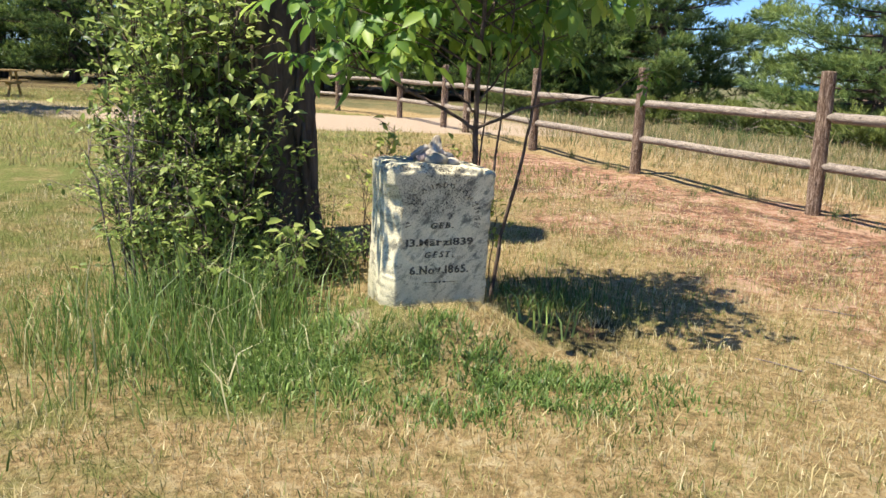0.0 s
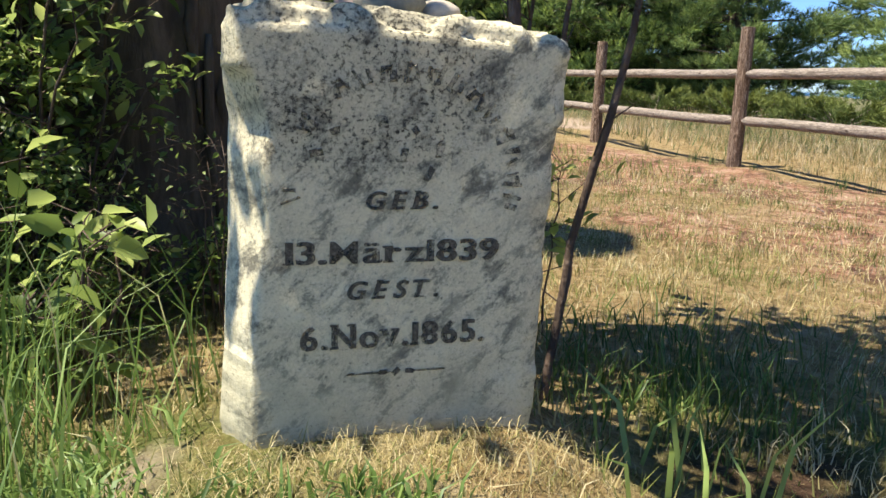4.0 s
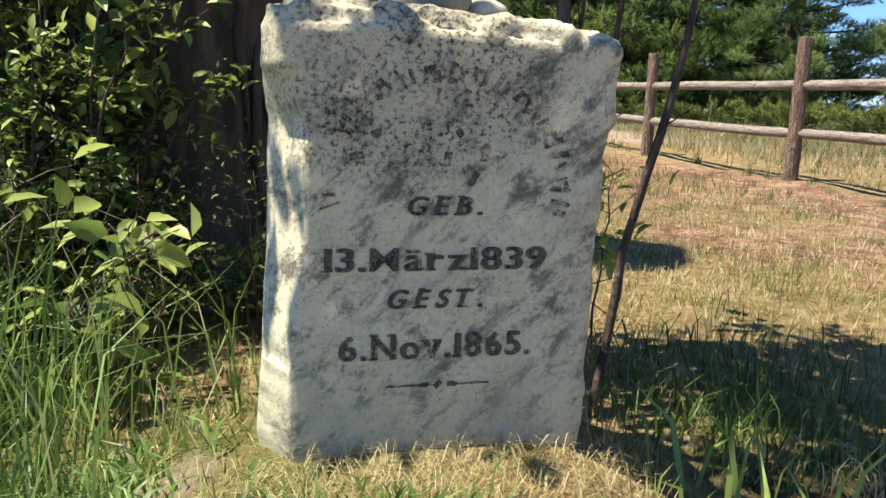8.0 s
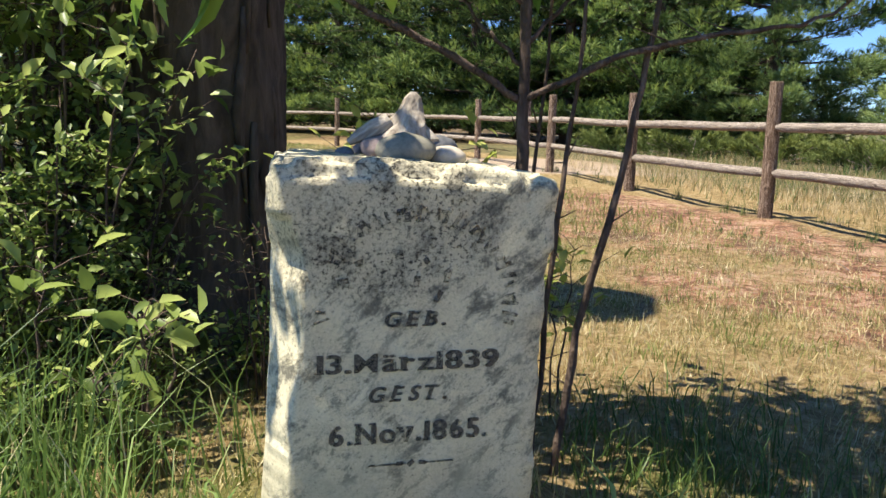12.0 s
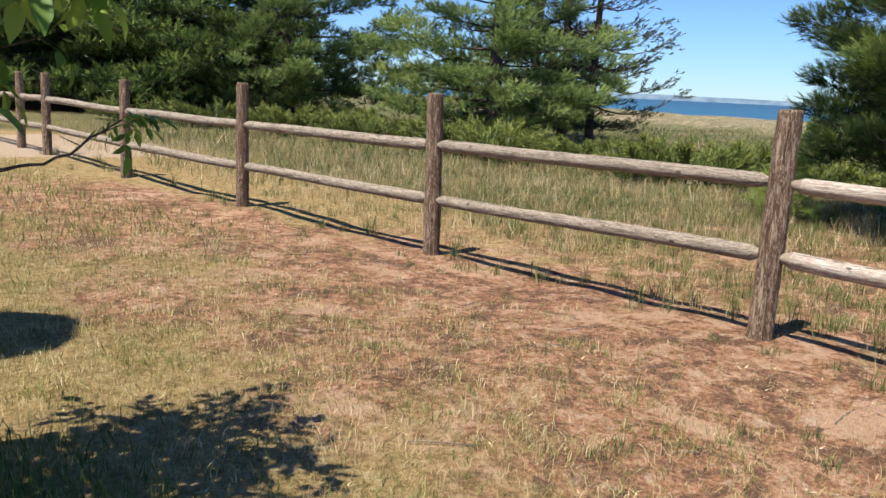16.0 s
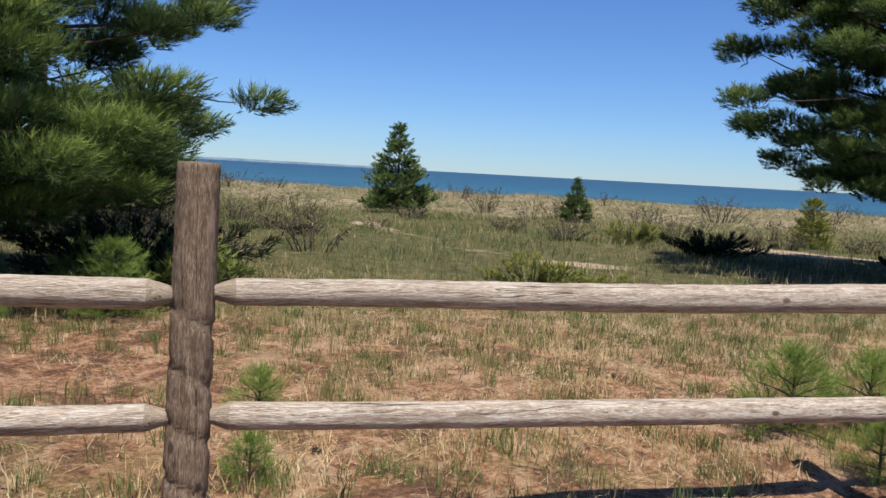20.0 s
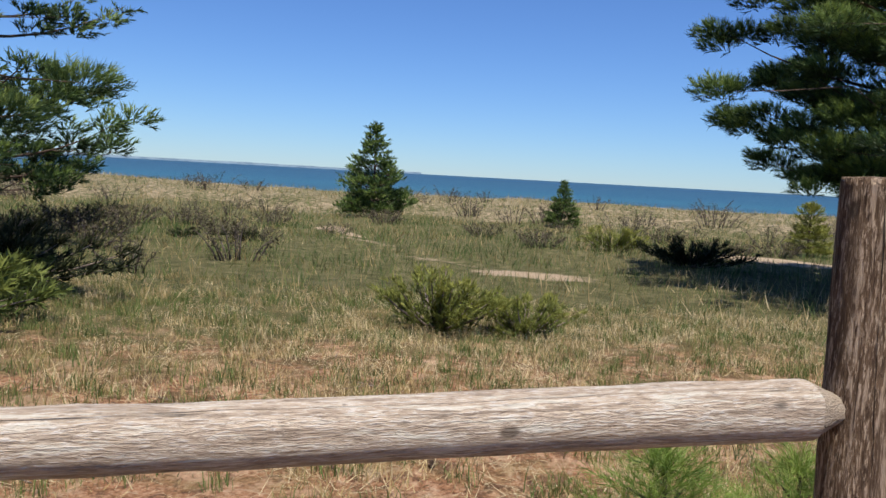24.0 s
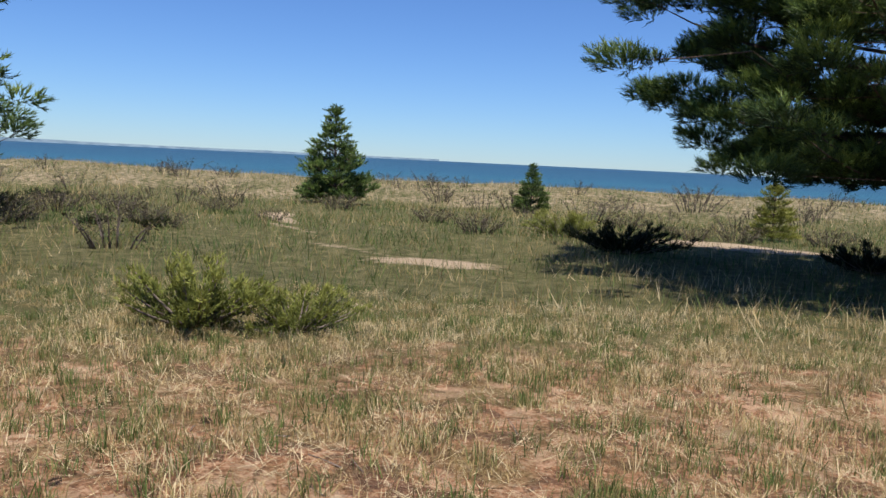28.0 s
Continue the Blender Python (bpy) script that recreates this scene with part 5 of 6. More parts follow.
def pine(name, height, reach, first, whorls, seed, mat, label, needle=0.11, width=0.004, per=16, twigs=7.0, gap=0.10, droop=0.10, shape=1.0, trunk_r=None, open_=0.0, category="pine tree", bright=0.0, bark_mat=None, low=1.0, prof=(0.85, 1.0, 0.84, 0.5, 0.10), lush=99.0, lift=0.35, clump=0.0, puff=0.25, cloud=0.0):
    """A pine: tapered trunk, whorls of limbs, flat fans of side branches and plumes of needles on them. Above the height lush the needles are fewer and broader."""
    g = np.random.default_rng(seed)
    root = empty(name, 0, 0, 0, label, category)
    r0 = trunk_r or 0.016 * height + 0.03
    t = np.linspace(0, 1, 16)
    wob = 0.012 * height * np.stack([np.sin(t * 5 + seed), np.cos(t * 4 + seed * 2)], 1) * t[:, None]
    axis = np.stack([wob[:, 0], wob[:, 1], -0.3 + (height + 0.3) * t], 1)
    put("trunk", tubes_mesh("trunk", [(axis, r0 * (1 - t) ** 0.8 + 0.008)], bark_mat or M_PINE_BARK, 12, 0.05), root)
    bars, cen, axs, tone = [], [], [], []
    for w in range(whorls):
        u = (w + g.uniform(-0.3, 0.3)) / (whorls - 1)
        z = first + (height * 0.985 - first) * np.clip(u, 0, 1) ** low
        k = (z - first) / (height - first)
        L0 = reach * (np.interp(k, [0, 0.10, 0.3, 0.7, 1], prof) if shape < 1.5 else (1 - k) ** 0.75 + 0.04)
        o = np.array([np.interp(z, axis[:, 2], axis[:, i]) for i in range(3)])
        a0 = g.uniform(0, 2 * np.pi)
        nl = 5 if L0 > 0.4 else 4
        rich = 1.0 if z < lush else 0.4
        for j in range(nl):
            if g.uniform() < open_:
                continue
            a = a0 + 2 * np.pi * j / nl + g.uniform(-0.35, 0.35)
            L = L0 * g.uniform(0.68, 1.06)
            rise = np.interp(k, [0, 0.5, 1], [0.02, 0.22, 0.9]) + g.uniform(-0.08, 0.1)
            s = np.linspace(0, 1, 7)
            out = np.array([np.cos(a), np.sin(a), 0])
            p = o + out * (L * s)[:, None] + np.array([0, 0, 1]) * (L * (rise * s - droop * 2.2 * s * (1 - s) + 0.10 * s ** 3))[:, None]
            bars.append((p, np.interp(s, [0, 1], [max(0.008, 0.013 * L), 0.004])))
            side = np.array([-np.sin(a), np.cos(a), 0])
            if cloud and L > 0.8:
                # boughs end in rounded pads of plumes, bright on top, with gaps of shade between them
                for q in range(max(3, int(L * 1.9))):
                    v = g.uniform(0.32, 1.0)
                    b = np.array([np.interp(v, s, p[:, i]) for i in range(3)])
                    r = cloud * g.uniform(0.65, 1.25) * (0.6 + 0.4 * L / reach)
                    off = side * g.normal(0, 0.30) * L * (1.05 - v * 0.6)
                    hub = b + off + out * abs(off @ side) * 0.5 + np.array([0, 0, r * g.uniform(-0.1, 0.4)])
                    bars.append((np.array([b, (b + hub) / 2 - [0, 0, 0.03], hub]), np.array([0.010, 0.008, 0.004])))
                    m = max(4, int(rich * (r / gap) ** 2 * 2.2))
                    d = unit(g.standard_normal((m, 3)) + [0, 0, 0.25])
                    e = d * g.uniform(0.15, 1.0, m)[:, None] ** 0.6
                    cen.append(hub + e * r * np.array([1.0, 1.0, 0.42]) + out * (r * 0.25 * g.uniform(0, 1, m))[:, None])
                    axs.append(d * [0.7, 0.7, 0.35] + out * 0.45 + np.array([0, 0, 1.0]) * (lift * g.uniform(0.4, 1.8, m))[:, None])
                    # needle tone imitates the light: sunlit pad tops, shaded undersides
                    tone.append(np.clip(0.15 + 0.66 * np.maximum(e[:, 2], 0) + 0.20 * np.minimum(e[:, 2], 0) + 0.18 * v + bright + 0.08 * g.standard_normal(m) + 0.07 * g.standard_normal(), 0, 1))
                continue
            ns = max(3, int(L * twigs * rich))
            pads = np.sort(g.uniform(0.28, 1.0, max(2, int(L * 1.3))))
            for q in range(ns):
                v = 0.18 + 0.82 * (q + g.uniform()) / ns
                if clump:
                    # shoots gather in pads along the limb, with bare wood between
                    v = v + clump * (pads[np.argmin(np.abs(pads - v))] - v)
                b = np.array([np.interp(v, s, p[:, i]) for i in range(3)])
                l2 = L * g.uniform(0.16, 0.46) * (1.15 - v * 0.78) * (1 if q % 2 else -1)
                e = b + side * l2 + out * abs(l2) * g.uniform(0.5, 1.0) + np.array([0, 0, abs(l2) * g.uniform(-0.10, 0.42)])
                if L > 0.8 and needle < 0.2 and z < min(6, lush):
                    bars.append((np.array([b, (b + e) / 2, e]), np.array([0.006, 0.005, 0.003])))
                m = max(2, int(abs(l2) / gap * rich))
                h = ((np.arange(m) + g.uniform(0, 1, m)) / m * 0.85 + 0.2)[:, None]
                fan = (np.where(np.arange(m) % 2, 1.0, -1.0) * g.uniform(0.1, 0.9, m))[:, None]
                along = unit(e - b)[None] + fan * unit(np.cross(e - b, [0, 0, 1.0]))[None] + np.array([0, 0, 1.0]) * (lift * g.uniform(0.2, 1.8, m))[:, None]
                cen.append(b + (e - b) * h + unit(along) * needle * 0.5 * g.uniform(0, 1, m)[:, None] + needle * puff * g.standard_normal((m, 3)))
                axs.append(along)
                # shoots darken towards the limb: inner shade painted into their tone
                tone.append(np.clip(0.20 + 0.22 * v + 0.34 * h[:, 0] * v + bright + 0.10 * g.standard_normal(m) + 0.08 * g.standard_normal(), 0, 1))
            m = max(2, int(0.35 / gap * rich))
            cen.append(p[-1] + out * np.linspace(-1.2, 0.4, m)[:, None] * needle)
            axs.append(np.repeat((out + [0, 0, lift])[None], m, 0) + 0.4 * g.standard_normal((m, 3)))
            tone.append(np.full(m, 0.72 + bright))
    m = 4
    cen.append(axis[-1] + np.array([0, 0, 1]) * np.linspace(-2, 0.6, m)[:, None] * needle)
    axs.append(np.repeat(np.array([[0, 0, 1.0]]), m, 0))
    tone.append(np.full(m, 0.7))
    tagged(put("branchwork", tubes_mesh("branchwork", bars, bark_mat or M_PINE_BARK, 5 if needle < 0.2 else 3, 0.06, 3), root), kind="stuff")
    cen, axs, tone = np.vstack(cen), np.vstack(axs), np.concatenate(tone)
    near = cen[:, 2] < lush
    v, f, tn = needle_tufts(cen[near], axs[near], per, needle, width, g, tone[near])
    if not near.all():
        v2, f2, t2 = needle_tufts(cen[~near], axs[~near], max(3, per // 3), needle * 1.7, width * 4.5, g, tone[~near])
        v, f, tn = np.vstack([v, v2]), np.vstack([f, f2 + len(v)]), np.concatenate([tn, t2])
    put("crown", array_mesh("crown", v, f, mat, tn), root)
    return root


def stand(ob, x, y, rz=0.0, s=1.0, label=""):
    ob.matrix_basis = pose(x, y, float(ground_z(x, y)), 0, 0, rz) @ Matrix.Scale(s, 4)
    if label:
        ob["label"] = label
    return ob


def more(ob, x, y, rz, s, label=""):
    c = copy_thing(ob, pose(x, y, float(ground_z(x, y)), 0, 0, rz))
    c.scale = (s, s, s)
    if label:
        c["label"] = label
    return c


PINE = "tall dark green white pine with layered boughs"
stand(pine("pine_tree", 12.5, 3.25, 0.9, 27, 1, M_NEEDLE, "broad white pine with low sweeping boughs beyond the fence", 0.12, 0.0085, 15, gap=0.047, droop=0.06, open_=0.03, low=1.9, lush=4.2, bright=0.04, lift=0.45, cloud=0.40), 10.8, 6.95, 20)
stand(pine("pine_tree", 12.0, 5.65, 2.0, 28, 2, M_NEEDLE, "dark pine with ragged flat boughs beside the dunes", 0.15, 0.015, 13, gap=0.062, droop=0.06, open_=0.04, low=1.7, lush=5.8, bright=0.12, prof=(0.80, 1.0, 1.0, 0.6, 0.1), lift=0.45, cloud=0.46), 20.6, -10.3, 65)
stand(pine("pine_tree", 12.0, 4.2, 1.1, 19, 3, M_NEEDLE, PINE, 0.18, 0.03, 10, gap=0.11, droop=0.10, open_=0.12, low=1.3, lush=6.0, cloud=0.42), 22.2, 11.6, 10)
far_a = stand(pine("pine_tree", 14.0, 4.3, 0.5, 22, 4, M_FAR, PINE, 0.19, 0.021, 16, gap=0.125, droop=0.06, low=1.5, lush=6.5, bright=0.16, cloud=0.55), 8.2, 31.5, 0)
far_b = stand(pine("pine_tree", 13.0, 3.9, 0.5, 21, 5, M_FAR, PINE, 0.19, 0.021, 16, gap=0.125, droop=0.06, low=1.5, lush=6.5, bright=0.22, cloud=0.52), 13.6, 25.5, 40)
# far_c takes darker needles, which put the woods' shade into the colour
far_c = stand(pine("pine_tree", 13.5, 4.1, 0.5, 21, 6, M_NEEDLE, PINE, 0.22, 0.040, 9, gap=0.155, droop=0.06, low=1.5, lush=6.5, bright=0.14, cloud=0.55), 3.2, 36.0, 70)
WOODS = "pine in the shady woods beyond the sandy track"
for k, (x, y, s) in enumerate(((4.6, 32.6, 1.05), (1.4, 34.0, 1.0), (-2.2, 35.5, 1.1), (-5.6, 37.5, 1.0), (6.0, 38.5, 1.25), (-0.5, 41.0, 1.2), (-9.0, 40.0, 1.1), (-13.5, 42.0, 1.15), (-18.0, 40.5, 1.0), (-22.5, 42.5, 1.1), (-27.0, 39.0, 1.0), (-11.0, 48.0, 1.35), (-20.0, 50.0, 1.35), (-5.0, 46.0, 1.3), (19.5, 33.0, 0.9))):
    more(far_c if x < 5 else far_a if k % 2 else far_b, x, y, 47 * k, s, PINE if x > -6 else WOODS)
more(far_c, -14.5, 17.0, 200, 1.0, "broad dark pine beside the sandy track")
red_a = stand(pine("red_pine", 12.0, 3.6, 1.0, 17, 8, M_REDPINE, "scraggly red pine with drooping bare twigs by the dunes", 0.15, 0.024, 13, 4.5, 0.16, 0.26, trunk_r=0.17, open_=0.2, lush=6.0, clump=0.8), 17.6, 27.6, 0)
more(red_a, 18.6, 27.2, 130, 1.0, "slim red pine with an open crown by the dunes")
young = stand(pine("young_pine", 1.25, 0.85, 0.05, 9, 12, M_YOUNG, "bushy young pine with fresh green needles", 0.125, 0.0036, 30, 12.0, 0.06, 0.0, trunk_r=0.02, category="young pine", lift=0.6, bright=0.13), 7.75, 5.35, 0, 0.88)
for x, y, rz, s in ((7.95, 4.75, 160, 0.62), (7.35, 5.75, 290, 0.42), (8.9, 8.8, 200, 0.55), (9.6, 4.2, 70, 0.5)):
    more(young, x, y, rz, s, "low bushy young pine in the grass beyond the fence")
seedling = stand(pine("pine_seedling", 0.47, 0.36, 0.03, 5, 13, M_YOUNG, "small bushy pine seedling in the dry grass", 0.115, 0.0027, 20, 17.0, 0.062, -0.15, 2.0, 0.009, category="seedling", lift=0.9), 7.59, -0.76, 0, 0.95)
for x, y, rz, s in ((7.75, -1.29, 70, 0.86), (7.0, -1.0, 200, 0.6), (6.25, 2.12, 40, 0.4), (7.1, 2.3, 120, 0.55)):
    more(seedling, x, y, rz, s)
spruce = stand(pine("small_conifer", 3.9, 1.75, 0.15, 15, 14, M_NEEDLE, "lone bushy young conifer standing in the dunes", 0.17, 0.036, 12, 13.0, 0.08, 0.0, trunk_r=0.06, category="conifer", bright=0.0, prof=(1.0, 1.0, 0.84, 0.33, 0.04), open_=0.06, lift=0.7, clump=0.4, puff=0.5), 40.5, 4.5, 0)
more(spruce, 42.2, -4.0, 100, 0.52, "small conifer standing in the dunes")
more(spruce, 34, 30.0, 100, 0.6, "small conifer on the dune ridge")
more(spruce, 38, 31.0, 30, 0.4, "small conifer on the dune ridge")


def juniper(name, x, y, a, b, h, mat, label, seed, sprays=900, spray=0.10, lift=0.25, category="juniper", rz=0.0):
    """A low juniper: arching limbs feathered with short scaly sprays."""
    g = np.random.default_rng(seed)
    root = empty(name, x, y, float(ground_z(x, y)), label, category, rz=rz)
    limbs = max(12, sprays // 38)
    bars, cen, axs, tone = [], [], [], []
    for k in range(limbs):
        t = g.uniform(0, 2 * np.pi)
        L = np.sqrt(g.uniform(0.1, 1))
        s = np.linspace(0, 1, 6)
        end = np.array([np.cos(t) * a * L, np.sin(t) * b * L, h * g.uniform(0.5, 1.1) * (1 - 0.45 * L ** 2)])
        p = end * (s ** 0.85)[:, None] * np.array([1, 1, 0]) + np.array([0, 0, 1]) * (end[2] * s ** (0.7 + lift))[:, None]
        bars.append((p, np.linspace(0.018, 0.004, 6) * (0.5 + h)))
        n = max(4, sprays // limbs)
        u = 1 - 0.8 * g.uniform(0, 1, n) ** 1.4
        c = np.stack([np.interp(u, s, p[:, i]) for i in range(3)], 1) + g.standard_normal((n, 3)) * np.array([0.06, 0.06, 0.035]) * (0.4 + 0.5 * a) * (1.3 - 0.8 * u)[:, None]
        c[:, 2] = np.maximum(c[:, 2], 0.02)
        tip = unit(p[-1] - p[-3])
        cen.append(c)
        axs.append(tip * 0.8 + g.standard_normal((n, 3)) * 0.35 + [0, 0, 0.35])
        # sprays darken low and inside, the bush's own shade painted as tone
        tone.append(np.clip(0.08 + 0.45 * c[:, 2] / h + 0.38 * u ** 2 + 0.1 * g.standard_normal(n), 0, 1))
    tagged(put("branchwork", tubes_mesh("branchwork", bars, M_DEADWOOD, 5, 0.1), root), kind="stuff")
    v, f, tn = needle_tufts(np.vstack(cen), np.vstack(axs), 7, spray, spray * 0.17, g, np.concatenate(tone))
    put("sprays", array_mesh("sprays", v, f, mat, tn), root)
    return root


CARPET = "low spreading juniper carpet behind the fence"
carpet = juniper("juniper", 9.0, 17.5, 2.1, 1.5, 0.75, M_JUNIPER, CARPET, 70, 1450, 0.16)
g0 = np.random.default_rng(5)
for k, (x, y) in enumerate(((4.6, 25.5), (6.2, 23.2), (7.6, 20.6), (10.6, 15.6), (12.2, 14.0), (13.8, 12.6), (8.0, 24.0), (10.2, 20.4), (12.6, 17.6), (14.6, 15.2), (2.6, 27.5), (5.0, 28.5), (8.6, 15.6), (10.8, 12.8), (16.0, 13.4), (12.0, 22.5), (15.4, 19.0), (17.5, 17.5), (9.0, 27.5))):
    more(carpet, x, y, 67 * k, g0.uniform(0.6, 1.0))
gold = juniper("juniper", 13.15, 0.30, 0.95, 0.75, 0.62, M_GOLDJUN, "low yellow-green juniper in the dune grass", 80, 1500, 0.075, 0.5)
c = more(gold, 13.3, -0.62, 120, 0.72, "small yellow-green juniper in the dune grass")
more(gold, 29.9, -4.3, 40, 1.25, "yellow-green juniper among the dunes")
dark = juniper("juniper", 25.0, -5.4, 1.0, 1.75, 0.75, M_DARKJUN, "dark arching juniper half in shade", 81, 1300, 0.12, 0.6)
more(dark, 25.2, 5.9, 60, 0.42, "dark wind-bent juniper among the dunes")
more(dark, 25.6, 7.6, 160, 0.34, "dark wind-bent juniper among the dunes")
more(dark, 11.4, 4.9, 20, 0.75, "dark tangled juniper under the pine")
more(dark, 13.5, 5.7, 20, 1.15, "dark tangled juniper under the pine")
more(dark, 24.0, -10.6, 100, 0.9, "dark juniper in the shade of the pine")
more(carpet, 13.1, 5.2, 200, 0.62, "green juniper under the pine")
more(carpet, 11.2, 4.6, 20, 0.75, "low juniper under the pine")
stand(pine("young_pine", 1.7, 0.75, 0.1, 9, 15, M_GOLDJUN, "yellow-green young conifer in the dunes", 0.13, 0.022, 14, 16.0, 0.06, 0.0, 2.0, 0.03, category="young pine", lift=0.7, bright=0.28), 32.8, -11.4, 0)


def bare_bush(x, y, h, spread, seed):
    return shrub("leafless_bush", x, y, 10, spread, h, 170, 0.08, M_SCRUB, "grey-brown twiggy bush with few dull leaves", seed, bare=0.2, stem_mat=M_SCRUBWOOD, radius=0.017)


twiggy = [bare_bush(20.5, 4.6, 1.0, 0.9, 90), bare_bush(46, 0.2, 1.3, 1.4, 91), bare_bush(47, -12.5, 1.5, 1.9, 92)]
more(twiggy[0], 17.8, 5.6, 90, 0.8)
g0 = np.random.default_rng(17)
for k in range(22):
    x, y = g0.uniform(17, 36), g0.uniform(9, 34)
    more(dark if k % 3 == 0 else twiggy[k % 3], x, y, g0.uniform(0, 360), g0.uniform(0.4, 0.75), "dull scrubby bush among the dunes")
for k in range(64):
    y = -24 + 60 * (k + g0.uniform(0, 1)) / 64
    more(twiggy[1 + k % 2], g0.uniform(36, 54), y, g0.uniform(0, 360), g0.uniform(0.4, 0.95))
# dense brown scrub in the hollows of the dunes
scrub = shrub("scrub_bush", 24.5, 9.4, 34, 1.3, 0.75, 700, 0.07, M_SCRUB, "dense low brown scrub bush in the dune hollow", 96, bare=0.1, stem_mat=M_SCRUBWOOD, radius=0.011)
for k in range(22):
    x, y = g0.uniform(21, 37), g0.uniform(3.5, 13) if k < 14 else g0.uniform(-20, 0)
    if x < 28 and y < 5.5:
        x += 9
    more(scrub, x, y, g0.uniform(0, 360), g0.uniform(0.5, 1.1), "low brown scrub bush among the dunes")
# ---- grass ----


def scatter(n, x0, x1, y0, y1, keep, g):
    x, y = g.uniform(x0, x1, n), g.uniform(y0, y1, n)
    k = g.uniform(0, 1, n) < keep(x, y)
    return x[k], y[k]


def off_things(x, y):
    """Away from the block of the gravestone and the dead trunk."""
    c, s = math.cos(radians(STONE_YAW)), math.sin(radians(STONE_YAW))
    u, w = (x - STONE[0]) * c + (y - 3.462) * s, -(x - STONE[0]) * s + (y - 3.462) * c
    block = (np.abs(u) < 0.25) & (w > -0.01) & (w < 0.44)
    return ~(block | (np.hypot(x - TRUNK[0], y - TRUNK[1]) < TRUNK[2] + 0.06))


def grass(name, x, y, h, w, lean, tone, mat, label, g, tall=True, category="grass", side=None):
    ok = off_things(x, y)
    x, y, h, w, lean, tone = x[ok], y[ok], h[ok], w[ok], lean[ok], tone[ok]
    base = np.stack([x, y, ground_z(x, y) - 0.004], 1)
    v, f, m = blades(base, h, w, lean, g, tall, None if side is None else side[ok])
    return tagged(put(name, array_mesh(name, v, f, mat, np.repeat(np.clip(tone, 0, 1), m))), label, category, kind="stuff")


def tufts(cx, cy, per, r, g):
    """Blade feet gathered in tufts."""
    x = np.repeat(cx, per) + r * g.standard_normal(len(cx) * per)
    y = np.repeat(cy, per) + r * g.standard_normal(len(cx) * per)
    return x, y


g = np.random.default_rng(31)
# short dry lawn
x, y = scatter(330000, -3.8, 6.2, 0.6, 11.0, lambda x, y: smooth(0.0, -2.6, fence_gap(x, y)) * (0.5 + 0.5 * smooth(-0.2, 0.5, wave(x, y, 0.7, 20))) * np.clip(1.5 - y / 9, 0.25, 1) * (1 - 0.9 * np.exp(-(((x - 0.05) / 0.42) ** 2 + ((y - 3.38) / 0.16) ** 2) ** 2)) * 0.9 + 0.01, g)
n = len(x)
gr = zones(x, y)["green"] + 0.35 * wave(x, y, 1.1, 21)
grass("lawn", x, y, g.uniform(0.02, 0.075, n), g.uniform(0.0025, 0.0055, n), g.uniform(0.1, 0.95, n), 0.68 - 0.55 * smooth(0.25, 0.75, gr) + 0.25 * g.standard_normal(n), M_LAWN, "short sun-bleached lawn with greener patches", g, False)
x, y = scatter(120000, -22, 5, 9, 30, lambda x, y: smooth(-0.3, -1.5, fence_gap(x, y)) * (1 - np.clip(zones(x, y)["sand"] * 1.3, 0, 1)) * np.clip(1.4 - np.abs(x + 3) / 22, 0.2, 1), g)
n = len(x)
grass("lawn", x, y, g.uniform(0.05, 0.14, n), g.uniform(0.008, 0.018, n), g.uniform(0.1, 0.8, n), 0.42 + 0.25 * wave(x, y, 3, 22) + 0.15 * g.standard_normal(n), M_LAWN, "rough yellow-green lawn before the woods", g, False)
# coarse clumps in the lawn, green and bleached
cx, cy = scatter(2600, -3.8, 4.5, 0.8, 10.0, lambda x, y: smooth(-0.2, -2.2, fence_gap(x, y)) * (1 - 0.9 * np.exp(-(((x - 0.05) / 0.42) ** 2 + ((y - 3.38) / 0.16) ** 2) ** 2)) * 0.8, g)
x, y = tufts(cx, cy, 20, 0.045, g)
n = len(x)
grass("lawn_clumps", x, y, g.uniform(0.02, 0.085, n), g.uniform(0.0025, 0.005, n), g.uniform(0.2, 0.95, n), np.repeat(np.where(g.uniform(size=len(cx)) < 0.5, 0.18, 0.85), 20) + 0.12 * g.standard_normal(n), M_LAWN, "small clumps of greener and bleached grass in the lawn", g)
# tall lush grass left and right of the grave
x, y = scatter(60000, -2.6, 0.0, 1.9, 5.0, lambda x, y: np.exp(-(((x + 1.05) / 0.78) ** 2 + ((y - 3.5) / 0.72) ** 2) ** 1.3) * (0.4 + 0.6 * smooth(-0.3, 0.4, wave(x, y, 0.4, 23))) * smooth(-0.14, -0.34, x) * (0.45 + 0.55 * smooth(4.1, 3.7, y)) * (1 - 0.85 * smooth(-0.78, -0.58, x) * smooth(3.5, 3.75, y)) * (1 - 0.97 * np.exp(-(((x + 0.38) / 0.2) ** 2 + ((y - 3.32) / 0.28) ** 2) ** 2)) * 0.32, g)
n = len(x)
edge = np.exp(-(((x + 1.0) / 0.75) ** 2 + ((y - 3.55) / 0.7) ** 2))
grass("tall_grass", x, y, g.uniform(0.10, 0.62, n) * (0.35 + 0.75 * edge), g.uniform(0.002, 0.0075, n), g.uniform(0.1, 0.92, n), 0.38 + 0.26 * g.standard_normal(n) + 0.5 * (g.uniform(size=n) < 0.07), M_TALL, "tall lush green grass beside the gravestone", g)
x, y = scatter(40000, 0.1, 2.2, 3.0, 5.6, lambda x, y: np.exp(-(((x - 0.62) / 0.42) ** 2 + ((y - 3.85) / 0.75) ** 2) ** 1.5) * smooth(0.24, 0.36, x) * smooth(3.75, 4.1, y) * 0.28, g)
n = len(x)
